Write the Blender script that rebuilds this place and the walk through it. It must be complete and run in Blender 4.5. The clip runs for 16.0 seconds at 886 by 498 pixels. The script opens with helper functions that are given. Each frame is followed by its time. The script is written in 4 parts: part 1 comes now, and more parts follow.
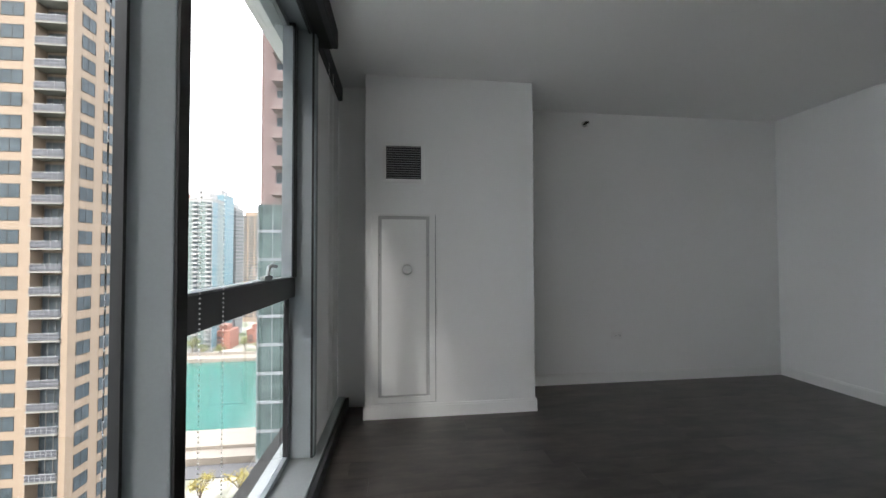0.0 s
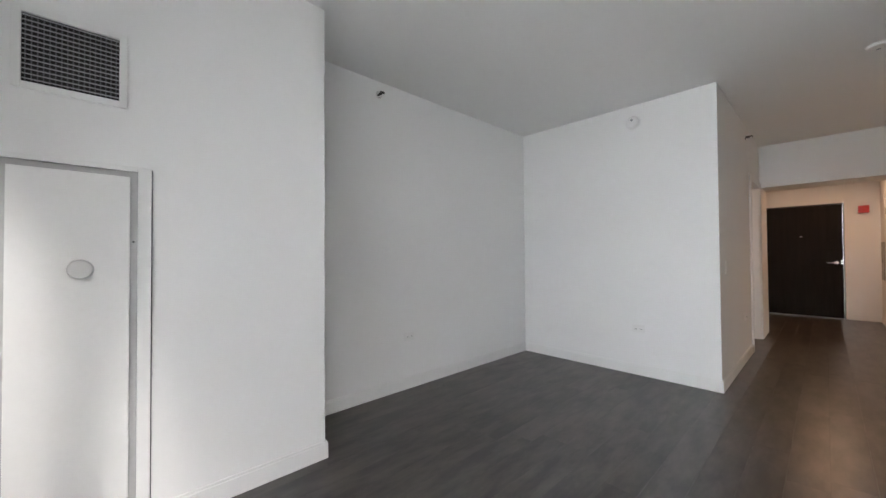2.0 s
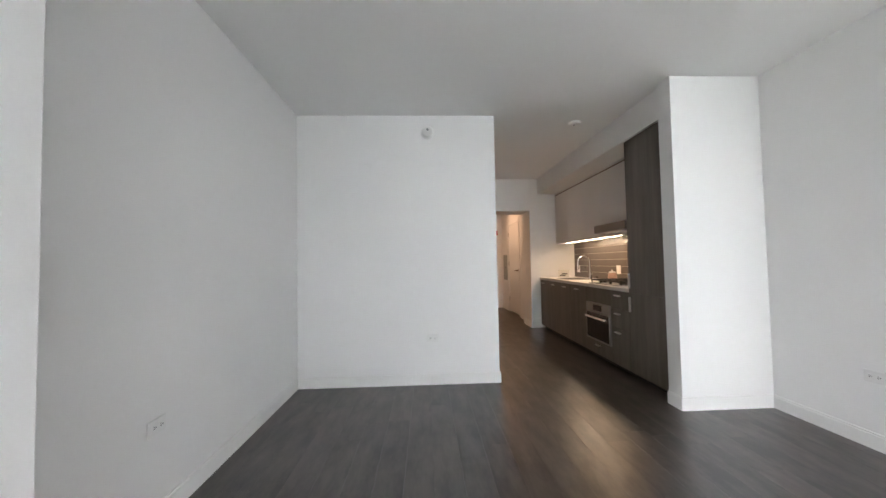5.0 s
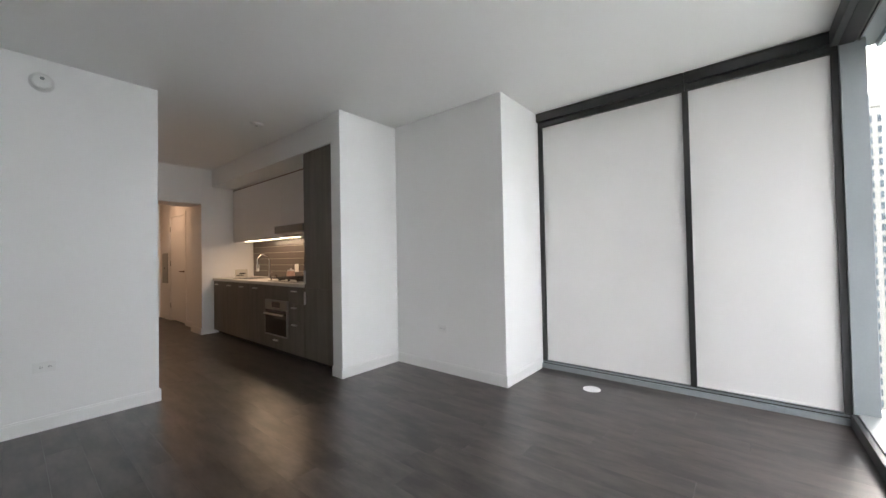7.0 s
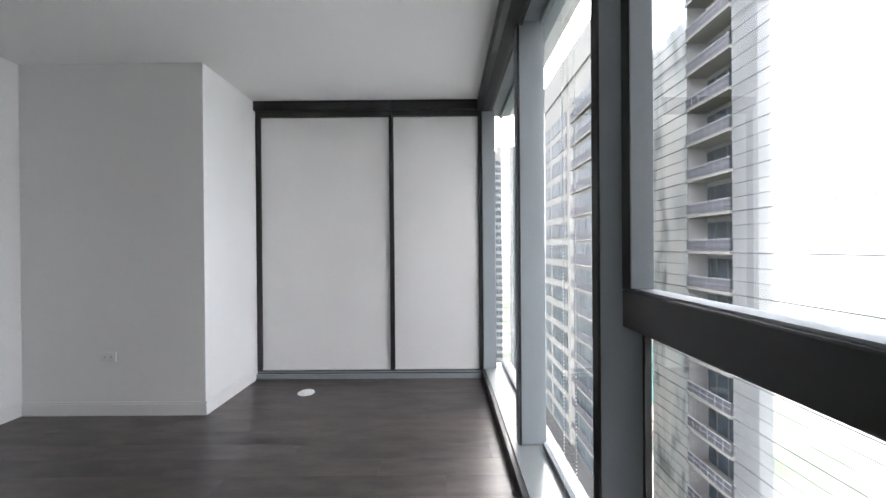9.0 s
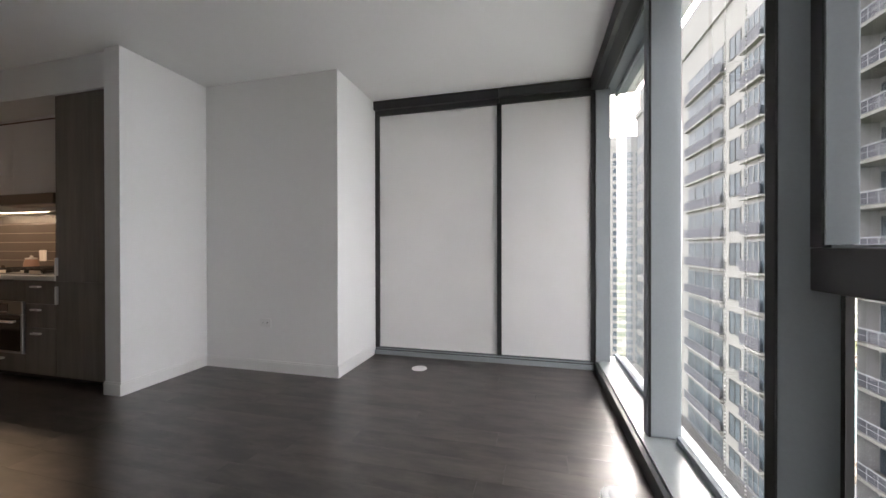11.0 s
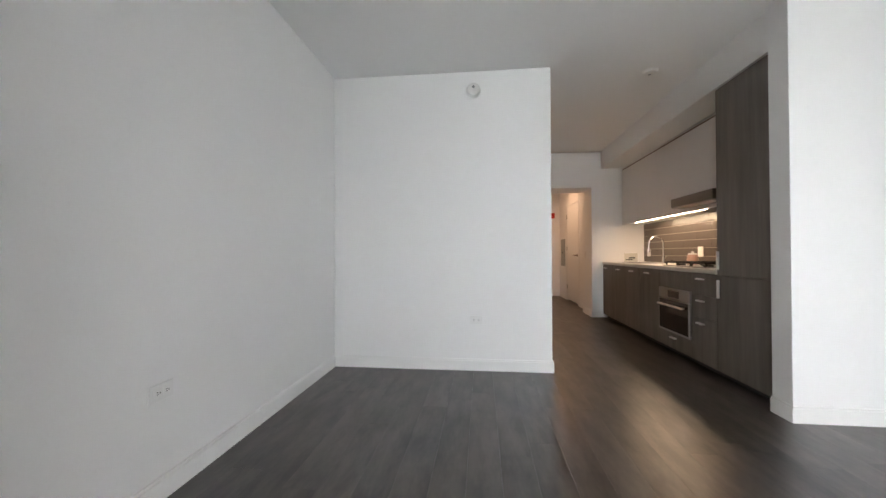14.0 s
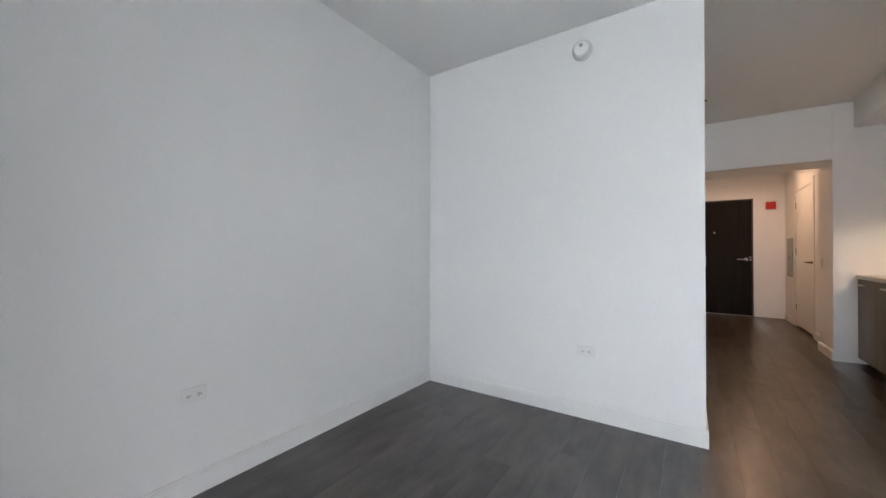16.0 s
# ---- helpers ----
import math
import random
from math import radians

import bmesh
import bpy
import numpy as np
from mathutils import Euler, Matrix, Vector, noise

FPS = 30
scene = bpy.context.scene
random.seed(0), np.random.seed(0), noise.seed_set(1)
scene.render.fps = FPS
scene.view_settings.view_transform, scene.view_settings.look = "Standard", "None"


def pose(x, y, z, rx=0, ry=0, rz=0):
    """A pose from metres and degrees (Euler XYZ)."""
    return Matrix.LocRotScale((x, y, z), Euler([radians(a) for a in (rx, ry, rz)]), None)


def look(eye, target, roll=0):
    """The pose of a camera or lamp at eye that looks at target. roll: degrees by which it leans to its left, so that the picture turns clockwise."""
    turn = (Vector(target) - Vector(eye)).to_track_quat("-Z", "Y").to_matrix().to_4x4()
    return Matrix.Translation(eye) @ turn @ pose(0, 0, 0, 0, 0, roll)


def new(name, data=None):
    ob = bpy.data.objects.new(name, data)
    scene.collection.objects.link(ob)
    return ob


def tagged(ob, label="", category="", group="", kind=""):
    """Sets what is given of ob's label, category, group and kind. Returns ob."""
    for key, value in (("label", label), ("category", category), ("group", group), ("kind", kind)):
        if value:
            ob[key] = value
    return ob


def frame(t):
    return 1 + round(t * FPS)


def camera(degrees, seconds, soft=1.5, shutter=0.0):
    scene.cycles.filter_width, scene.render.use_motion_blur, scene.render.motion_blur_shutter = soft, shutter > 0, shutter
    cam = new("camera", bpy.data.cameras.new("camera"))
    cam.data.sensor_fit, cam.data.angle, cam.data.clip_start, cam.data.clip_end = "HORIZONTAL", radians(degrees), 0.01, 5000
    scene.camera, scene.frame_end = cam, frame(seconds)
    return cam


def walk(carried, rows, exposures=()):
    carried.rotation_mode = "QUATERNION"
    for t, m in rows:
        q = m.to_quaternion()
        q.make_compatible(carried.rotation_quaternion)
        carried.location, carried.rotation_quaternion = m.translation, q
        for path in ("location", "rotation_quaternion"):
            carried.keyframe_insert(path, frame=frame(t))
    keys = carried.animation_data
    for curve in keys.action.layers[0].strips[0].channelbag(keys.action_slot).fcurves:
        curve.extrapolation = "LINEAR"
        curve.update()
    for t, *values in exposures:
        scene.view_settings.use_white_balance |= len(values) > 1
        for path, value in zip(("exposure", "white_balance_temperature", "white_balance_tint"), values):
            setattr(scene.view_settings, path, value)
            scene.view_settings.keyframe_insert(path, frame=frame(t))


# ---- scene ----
cam = camera(101.5, 16.0)

PATH = [
    (0, (0.08, 0.186, 1.246), (0.315, 2.172, 1.295), -0.2),
    (0.5, (0.088, 0.281, 1.224), (0.649, 2.199, 1.274), -0.2),
    (1, (0.018, 0.47, 1.223), (0.982, 2.222, 1.267), -0.3),
    (1.5, (0.096, 0.709, 1.19), (1.282, 2.319, 1.218), -0.4),
    (2, (0.193, 0.988, 1.204), (1.567, 2.441, 1.237), -0.4),
    (2.5, (0.249, 1.253, 1.195), (1.761, 2.562, 1.229), -0.2),
    (3, (0.275, 1.489, 1.206), (1.976, 2.54, 1.233), 0.0),
    (3.5, (0.426, 1.848, 1.208), (2.299, 2.55, 1.229), -0.1),
    (3.6, (0.447, 1.91, 1.203), (2.352, 2.519, 1.235), -0.1),
    (5.8, (0.467, 2.483, 1.211), (2.376, 1.885, 1.24), -0.9),
    (6, (0.514, 2.52, 1.221), (2.349, 1.724, 1.238), -0.7),
    (6.5, (0.405, 2.495, 1.251), (2.003, 1.292, 1.269), -0.8),
    (7, (0.178, 2.46, 1.201), (1.456, 0.921, 1.239), -1.1),
    (7.5, (0.054, 2.444, 1.218), (0.987, 0.675, 1.234), -0.9),
    (8, (0.079, 2.426, 1.268), (0.621, 0.5, 1.257), -0.4),
    (8.5, (0.004, 2.356, 1.252), (0.327, 0.382, 1.253), -0.4),
    (8.7, (0.009, 2.341, 1.283), (0.232, 0.353, 1.274), -0.4),
    (9.2, (0.018, 2.343, 1.25), (-0.122, 0.348, 1.244), -0.5),
    (9.8, (0.028, 2.346, 1.211), (-0.319, 0.376, 1.207), -0.5),
    (10.3, (0.036, 2.348, 1.179), (-0.138, 0.355, 1.177), -0.5),
    (10.8, (0.045, 2.35, 1.146), (0.327, 0.37, 1.147), -0.7),
    (11, (0.181, 2.411, 1.14), (0.675, 0.473, 1.132), -0.1),
    (11.5, (0.311, 2.465, 1.081), (1.391, 0.782, 1.071), -0.2),
    (12, (0.396, 2.353, 1.033), (1.908, 1.045, 1.037), -0.3),
    (12.5, (0.421, 2.296, 1.02), (2.162, 1.312, 1.039), 0.0),
    (13, (0.557, 2.288, 1.045), (2.444, 1.624, 1.049), 0.0),
    (13.5, (0.698, 2.293, 1.044), (2.688, 2.094, 1.061), 0.3),
    (14, (0.814, 2.235, 1.055), (2.802, 2.447, 1.077), -0.2),
    (14.5, (0.946, 2.053, 1.086), (2.863, 2.624, 1.112), -0.4),
    (15, (1.1, 1.936, 1.116), (2.923, 2.757, 1.128), -0.0),
    (15.5, (1.325, 1.83, 1.125), (3.055, 2.832, 1.135), 0.1),
    (16, (1.493, 1.699, 1.13), (3.147, 2.823, 1.148), 0.1),
]
EXPOSURES = [
    (0.0, 1.8, 6350, 10), (0.5, 1.95, 6500, 11), (1.0, 2.6, 6500, 12), (1.5, 3.05, 6500, 13), (2.0, 2.97, 6450, 13), (2.5, 2.97, 6400, 13), (3.5, 3.08, 6300, 12), (6.0, 3.1, 6550, 12),
    (6.5, 3.0, 6550, 12), (7.0, 2.62, 6450, 12), (8.0, 2.4, 6200, 13), (8.5, 2.4, 6250, 14), (9.5, 1.95, 6300, 14), (10.8, 2.0, 6550, 15), (11.0, 2.1, 6600, 15),
    (11.5, 2.45, 6650, 14), (12.0, 2.7, 6600, 14), (13.0, 2.85, 6550, 13), (14.5, 3.22, 6450, 12), (16.0, 3.17, 6200, 12)]
walk(cam, [(t, look(*p)) for t, *p in PATH], EXPOSURES)

# ---- light ----
world = bpy.data.worlds.new("sky_world")
scene.world = world
world.use_nodes = True
wn = world.node_tree
sky = wn.nodes.new("ShaderNodeTexSky")
sky.sky_type = "NISHITA"
sky.sun_disc = False
sky.sun_elevation = radians(31)
sky.sun_rotation = radians(204)
sky.dust_density = 6.0
sky.air_density = 1.2
sky.ozone_density = 0.6
# an even layer of bright cloud over the clear sky
cloud = wn.nodes.new("ShaderNodeMix")
cloud.data_type = "RGBA"
cloud.inputs["Factor"].default_value = 0.8
# overcast: three times as bright overhead as at the horizon
dome = wn.nodes.new("ShaderNodeTexCoord")
split = wn.nodes.new("ShaderNodeSeparateXYZ")
wn.links.new(dome.outputs["Generated"], split.inputs[0])
lift = wn.nodes.new("ShaderNodeMapRange")
lift.inputs["From Min"].default_value, lift.inputs["From Max"].default_value = 0.0, 1.0
lift.inputs["To Min"].default_value, lift.inputs["To Max"].default_value = 8.5, 25.5
wn.links.new(split.outputs["Z"], lift.inputs["Value"])
veil = wn.nodes.new("ShaderNodeVectorMath")
veil.operation = "SCALE"
veil.inputs[0].default_value = (1.0, 1.0, 1.014)
wn.links.new(lift.outputs[0], veil.inputs["Scale"])
wn.links.new(veil.outputs["Vector"], cloud.inputs["B"])
wn.links.new(sky.outputs["Color"], cloud.inputs["A"])
wn.nodes["Background"].inputs["Strength"].default_value = 0.15
wn.links.new(cloud.outputs["Result"], wn.nodes["Background"].inputs["Color"])
sun = new("sun", bpy.data.lights.new("sun", "SUN"))
sun.data.energy, sun.data.angle, sun.data.color = 0.9, radians(13), (1.0, 0.96, 0.9)
sun.matrix_world = look((-50, -110, 72), (0, 0, 0))


def area_lamp(name, eye, target, size_x, size_y, watts, colour):
    ob = new(name, bpy.data.lights.new(name, "AREA"))
    ob.data.shape, ob.data.size, ob.data.size_y = "RECTANGLE", size_x, size_y
    ob.data.energy, ob.data.color = watts, colour
    ob.matrix_world = look(eye, target)
    return ob


WARM = (1.0, 0.58, 0.33)
# under-cabinet strip, foyer downlight, bathroom downlight
area_lamp("under_cabinet_light", (5.65, -0.10, 1.478), (5.65, -0.14, 0.9), 1.75, 0.02, 1.05, (1.0, 0.65, 0.38))
area_lamp("foyer_light", (8.6, 0.95, 2.44), (8.6, 0.95, 0), 0.3, 0.3, 1.45, WARM)
area_lamp("side_room_light", (6.2, 2.6, 2.4), (6.2, 2.6, 0), 0.3, 0.3, 0.7, WARM)


# ---- materials ----
def material(name, colour, rough=0.5, metal=0.0, vary=0.06, scale=6.0, fine=60.0, bump=0.05, rough_vary=0.06, stretch=(1, 1, 1), spec=0.5):
    """Plain surface with soft stains, fine grain and fine relief."""
    m = bpy.data.materials.new(name)
    m.use_nodes = True
    n, l = m.node_tree.nodes, m.node_tree.links
    b = n["Principled BSDF"]
    geo = n.new("ShaderNodeNewGeometry")
    mp = n.new("ShaderNodeMapping")
    mp.inputs["Scale"].default_value = stretch
    l.new(geo.outputs["Position"], mp.inputs["Vector"])
    big, small = n.new("ShaderNodeTexNoise"), n.new("ShaderNodeTexNoise")
    big.inputs["Scale"].default_value, small.inputs["Scale"].default_value = scale, fine
    big.inputs["Detail"].default_value, small.inputs["Detail"].default_value = 4, 3
    for t in (big, small):
        l.new(mp.outputs["Vector"], t.inputs["Vector"])
    add = n.new("ShaderNodeMath")
    add.operation = "ADD"
    l.new(big.outputs["Fac"], add.inputs[0])
    l.new(small.outputs["Fac"], add.inputs[1])
    ramp = n.new("ShaderNodeMapRange")
    ramp.inputs["From Min"].default_value, ramp.inputs["From Max"].default_value = 0.6, 1.4
    ramp.inputs["To Min"].default_value, ramp.inputs["To Max"].default_value = 1 - vary, 1 + vary
    l.new(add.outputs[0], ramp.inputs["Value"])
    mul = n.new("ShaderNodeVectorMath")
    mul.operation = "SCALE"
    mul.inputs[0].default_value = colour
    l.new(ramp.outputs[0], mul.inputs["Scale"])
    l.new(mul.outputs["Vector"], b.inputs["Base Color"])
    rr = n.new("ShaderNodeMapRange")
    rr.inputs["To Min"].default_value, rr.inputs["To Max"].default_value = max(0.02, rough - rough_vary), min(1, rough + rough_vary)
    l.new(big.outputs["Fac"], rr.inputs["Value"])
    l.new(rr.outputs[0], b.inputs["Roughness"])
    b.inputs["Metallic"].default_value = metal
    b.inputs["Specular IOR Level"].default_value = spec
    if bump:
        bp = n.new("ShaderNodeBump")
        bp.inputs["Strength"].default_value, bp.inputs["Distance"].default_value = bump, 0.004
        l.new(small.outputs["Fac"], bp.inputs["Height"])
        l.new(bp.outputs["Normal"], b.inputs["Normal"])
    return m


def wood(name, dark, light, rough, along=(1, 14, 14), per_piece=0.35, bump=0.05, spec=0.5, lo=0.45, hi=1.0):
    """Long-grained boards; each piece has its own tone and its own run of grain."""
    m = bpy.data.materials.new(name)
    m.use_nodes = True
    n, l = m.node_tree.nodes, m.node_tree.links
    b = n["Principled BSDF"]
    geo, info = n.new("ShaderNodeNewGeometry"), n.new("ShaderNodeObjectInfo")
    off = n.new("ShaderNodeVectorMath")
    off.operation = "SCALE"
    off.inputs[0].default_value = (7, 31, 17)
    l.new(info.outputs["Random"], off.inputs["Scale"])
    pos = n.new("ShaderNodeVectorMath")
    l.new(geo.outputs["Position"], pos.inputs[0])
    l.new(off.outputs["Vector"], pos.inputs[1])
    mp = n.new("ShaderNodeMapping")
    mp.inputs["Scale"].default_value = along
    l.new(pos.outputs["Vector"], mp.inputs["Vector"])
    grain, streak, cloud = (n.new("ShaderNodeTexNoise") for _ in range(3))
    grain.inputs["Scale"].default_value, grain.inputs["Detail"].default_value = 6.0, 6
    streak.inputs["Scale"].default_value, streak.inputs["Detail"].default_value = 1.3, 4
    cloud.inputs["Scale"].default_value = 3.0
    l.new(mp.outputs["Vector"], grain.inputs["Vector"])
    l.new(mp.outputs["Vector"], streak.inputs["Vector"])
    l.new(pos.outputs["Vector"], cloud.inputs["Vector"])
    add = n.new("ShaderNodeMath")
    add.operation = "MULTIPLY_ADD"
    l.new(grain.outputs["Fac"], add.inputs[0])
    add.inputs[1].default_value = 0.28
    l.new(streak.outputs["Fac"], add.inputs[2])
    add2 = n.new("ShaderNodeMath")
    add2.operation = "MULTIPLY_ADD"
    l.new(info.outputs["Random"], add2.inputs[0])
    add2.inputs[1].default_value = per_piece
    l.new(add.outputs[0], add2.inputs[2])
    ramp = n.new("ShaderNodeValToRGB")
    ramp.color_ramp.elements[0].position, ramp.color_ramp.elements[0].color = lo, (*dark, 1)
    ramp.color_ramp.elements[1].position, ramp.color_ramp.elements[1].color = hi, (*light, 1)
    l.new(add2.outputs[0], ramp.inputs["Fac"])
    l.new(ramp.outputs["Color"], b.inputs["Base Color"])
    rr = n.new("ShaderNodeMapRange")
    rr.inputs["To Min"].default_value, rr.inputs["To Max"].default_value = rough - 0.03, rough + 0.03
    l.new(cloud.outputs["Fac"], rr.inputs["Value"])
    l.new(rr.outputs[0], b.inputs["Roughness"])
    b.inputs["Specular IOR Level"].default_value = spec
    bp = n.new("ShaderNodeBump")
    bp.inputs["Strength"].default_value, bp.inputs["Distance"].default_value = bump, 0.002
    l.new(grain.outputs["Fac"], bp.inputs["Height"])
    l.new(bp.outputs["Normal"], b.inputs["Normal"])
    return m


def glowing(name, colour, strength):
    m = bpy.data.materials.new(name)
    m.use_nodes = True
    b = m.node_tree.nodes["Principled BSDF"]
    b.inputs["Base Color"].default_value = (0.9, 0.9, 0.9, 1)
    b.inputs["Emission Color"].default_value = (*colour, 1)
    b.inputs["Emission Strength"].default_value = strength
    return m


def clear_glass(name, tint=(1, 1, 1)):
    m = bpy.data.materials.new(name)
    m.use_nodes = True
    b = m.node_tree.nodes["Principled BSDF"]
    b.inputs["Base Color"].default_value = (*tint, 1)
    b.inputs["Roughness"].default_value = 0.0
    b.inputs["Transmission Weight"].default_value = 1.0
    b.inputs["IOR"].default_value = 1.35
    return m


def shade_cloth(name, through_share):
    """White woven roller cloth: lets part of the daylight through."""
    m = bpy.data.materials.new(name)
    m.use_nodes = True
    n, l = m.node_tree.nodes, m.node_tree.links
    out = n["Material Output"]
    n.remove(n["Principled BSDF"])
    geo = n.new("ShaderNodeNewGeometry")
    weave, cloud = n.new("ShaderNodeTexNoise"), n.new("ShaderNodeTexNoise")
    weave.inputs["Scale"].default_value, cloud.inputs["Scale"].default_value = 400, 1.3
    l.new(geo.outputs["Position"], weave.inputs["Vector"])
    l.new(geo.outputs["Position"], cloud.inputs["Vector"])
    mr = n.new("ShaderNodeMapRange")
    mr.inputs["To Min"].default_value, mr.inputs["To Max"].default_value = 0.76, 0.86
    l.new(cloud.outputs["Fac"], mr.inputs["Value"])
    rgb = n.new("ShaderNodeCombineColor")
    for i in range(3):
        l.new(mr.outputs[0], rgb.inputs[i])
    d, t, mix = n.new("ShaderNodeBsdfDiffuse"), n.new("ShaderNodeBsdfTranslucent"), n.new("ShaderNodeMixShader")
    for s in (d, t):
        l.new(rgb.outputs[0], s.inputs["Color"])
    bp = n.new("ShaderNodeBump")
    bp.inputs["Strength"].default_value, bp.inputs["Distance"].default_value = 0.1, 0.001
    l.new(weave.outputs["Fac"], bp.inputs["Height"])
    l.new(bp.outputs["Normal"], d.inputs["Normal"])
    mix.inputs["Fac"].default_value = through_share
    l.new(d.outputs[0], mix.inputs[1])
    l.new(t.outputs[0], mix.inputs[2])
    l.new(mix.outputs[0], out.inputs["Surface"])
    return m


WALL = material("wall_paint", (0.84, 0.84, 0.835), 0.55, vary=0.02, scale=1.2, fine=180, bump=0.06)
CEIL = material("ceiling_paint", (0.86, 0.86, 0.85), 0.8, vary=0.025, scale=0.9, fine=140, bump=0.08)
TRIM = material("trim_paint", (0.82, 0.82, 0.81), 0.4, vary=0.015, bump=0.02)
PLANK = wood("dark_plank", (0.0145, 0.0116, 0.0101), (0.076, 0.0605, 0.052), 0.315, along=(2.8, 9, 9), per_piece=0.12, spec=0.95, lo=0.52, hi=0.90)
UNDER = material("floor_underlay", (0.012, 0.011, 0.010), 0.8)
CABINET = wood("grey_oak_veneer", (0.108, 0.096, 0.085), (0.185, 0.165, 0.147), 0.45, along=(12, 12, 1), per_piece=0.12)
DOORWOOD = wood("espresso_veneer", (0.005, 0.0038, 0.0036), (0.012, 0.009, 0.008), 0.55, along=(14, 14, 1), per_piece=0.05, spec=0.15)
ALU = material("grey_anodised_frame", (0.28, 0.31, 0.325), 0.6, 0.05, vary=0.04, scale=3, fine=90, bump=0.02, spec=0.15)
DARKALU = material("charcoal_frame", (0.035, 0.036, 0.038), 0.38, 0.2, vary=0.08, bump=0.02)
GASKET = material("black_gasket", (0.010, 0.010, 0.011), 0.6, bump=0.02)
SILL = material("sill_metal", (0.32, 0.345, 0.345), 0.4, 0.2, vary=0.05, bump=0.02)
STEEL = material("brushed_steel", (0.36, 0.345, 0.33), 0.36, 0.95, vary=0.08, stretch=(1, 20, 20))
CHROME = material("chrome", (0.72, 0.72, 0.72), 0.12, 1.0, vary=0.02, bump=0)
BLACKGLASS = material("oven_glass", (0.008, 0.008, 0.009), 0.07, bump=0, rough_vary=0.02)
CASTIRON = material("cast_iron", (0.018, 0.017, 0.017), 0.55)
QUARTZ = material("quartz_top", (0.66, 0.64, 0.61), 0.36, vary=0.05, scale=40, fine=200, bump=0)
TILE = material("taupe_glass_tile", (0.088, 0.072, 0.062), 0.3, vary=0.06, scale=5, bump=0.01)
GROUT = material("grout", (0.50, 0.47, 0.43), 0.8)
WHITEPL = material("white_plastic", (0.80, 0.80, 0.79), 0.35, vary=0.02, bump=0)
UPPER = material("white_cabinet_lacquer", (0.74, 0.72, 0.70), 0.35, vary=0.015, bump=0.01)
RED = material("red_plastic", (0.50, 0.015, 0.012), 0.35)
DARKSLOT = material("dark_slot", (0.012, 0.012, 0.012), 0.7)
VENTGREY = material("vent_shadow_grey", (0.05, 0.05, 0.055), 0.6)
VENTSLAT = material("pale_vent_slat", (0.40, 0.40, 0.41), 0.5, vary=0.03, bump=0)
BLADE_GAPSHADE = material("grey_vent_blade_and_gap_shade", (0.17, 0.175, 0.19), 0.5, vary=0.04, bump=0)
KNOB = material("grey_white_plastic", (0.60, 0.60, 0.595), 0.45, vary=0.02, bump=0)
BROWN = material("bronze_channel", (0.16, 0.10, 0.075), 0.4, 0.4)
CLOTH = shade_cloth("roller_cloth", 0.12)
# shaded copy of the same cloth, passing less light at the end window
DIMCLOTH = shade_cloth("dimmed_roller_cloth", 0.06)
NICKEL = material("satin_nickel", (0.68, 0.66, 0.63), 0.36, 0.8, vary=0.04, bump=0)
DOORGAPSHADE = material("grey_door_gap_shade", (0.48, 0.48, 0.48), 0.7)
GLASS = clear_glass("window_glass")
LED = glowing("led_strip_glow", (1.0, 0.78, 0.52), 4.5)
LAMPGLOW = glowing("lamp_diffuser_glow", (1.0, 0.80, 0.58), 2)
TERRA = material("pinkish_ceramic", (0.50, 0.33, 0.27), 0.35)
CARD = material("card_stock", (0.55, 0.54, 0.50), 0.6)


# ---- mesh helpers ----
def put_box(bm, x0, y0, z0, x1, y1, z1):
    v = [bm.verts.new(p) for p in ((x0, y0, z0), (x1, y0, z0), (x1, y1, z0), (x0, y1, z0), (x0, y0, z1), (x1, y0, z1), (x1, y1, z1), (x0, y1, z1))]
    for f in ((3, 2, 1, 0), (4, 5, 6, 7), (0, 1, 5, 4), (1, 2, 6, 5), (2, 3, 7, 6), (3, 0, 4, 7)):
        bm.faces.new([v[i] for i in f])
    return v


def boxes(*dims, bevel=0.0):
    """A bmesh of boxes, each from (x0, y0, z0) to (x1, y1, z1)."""
    bm = bmesh.new()
    for d in dims:
        put_box(bm, *d)
    if bevel:
        bmesh.ops.bevel(bm, geom=bm.edges[:], offset=bevel, segments=2, affect="EDGES", profile=0.6)
    return bm


def prism(outline, z0, z1, bevel=0.004):
    """A bmesh of an upright prism over an outline of (x, y), with its edges slightly rounded."""
    bm = bmesh.new()
    low, high = [bm.verts.new((x, y, z0)) for x, y in outline], [bm.verts.new((x, y, z1)) for x, y in outline]
    for i in range(len(outline)):
        j = (i + 1) % len(outline)
        bm.faces.new((low[i], low[j], high[j], high[i]))
    bm.faces.new(low[::-1])
    bm.faces.new(high)
    bmesh.ops.bevel(bm, geom=bm.edges[:], offset=bevel, segments=2, affect="EDGES", profile=0.6)
    return bm


def turned(profile, axis="Z", segments=32, centre=(0, 0, 0)):
    """A bmesh turned from (radius, height) pairs round an axis through centre."""
    bm = bmesh.new()
    rings = []
    for r, h in profile:
        ring = []
        for i in range(segments):
            a = 2 * math.pi * i / segments
            p = (r * math.cos(a), r * math.sin(a), h)
            if axis == "X":
                p = (p[2], p[0], p[1])
            elif axis == "Y":
                p = (p[1], p[2], p[0])
            ring.append(bm.verts.new(Vector(p) + Vector(centre)))
        rings.append(ring)
    for a, b in zip(rings, rings[1:]):
        for i in range(segments):
            bm.faces.new((a[i], a[(i + 1) % segments], b[(i + 1) % segments], b[i]))
    bm.faces.new(rings[0][::-1])
    bm.faces.new(rings[-1])
    return bm


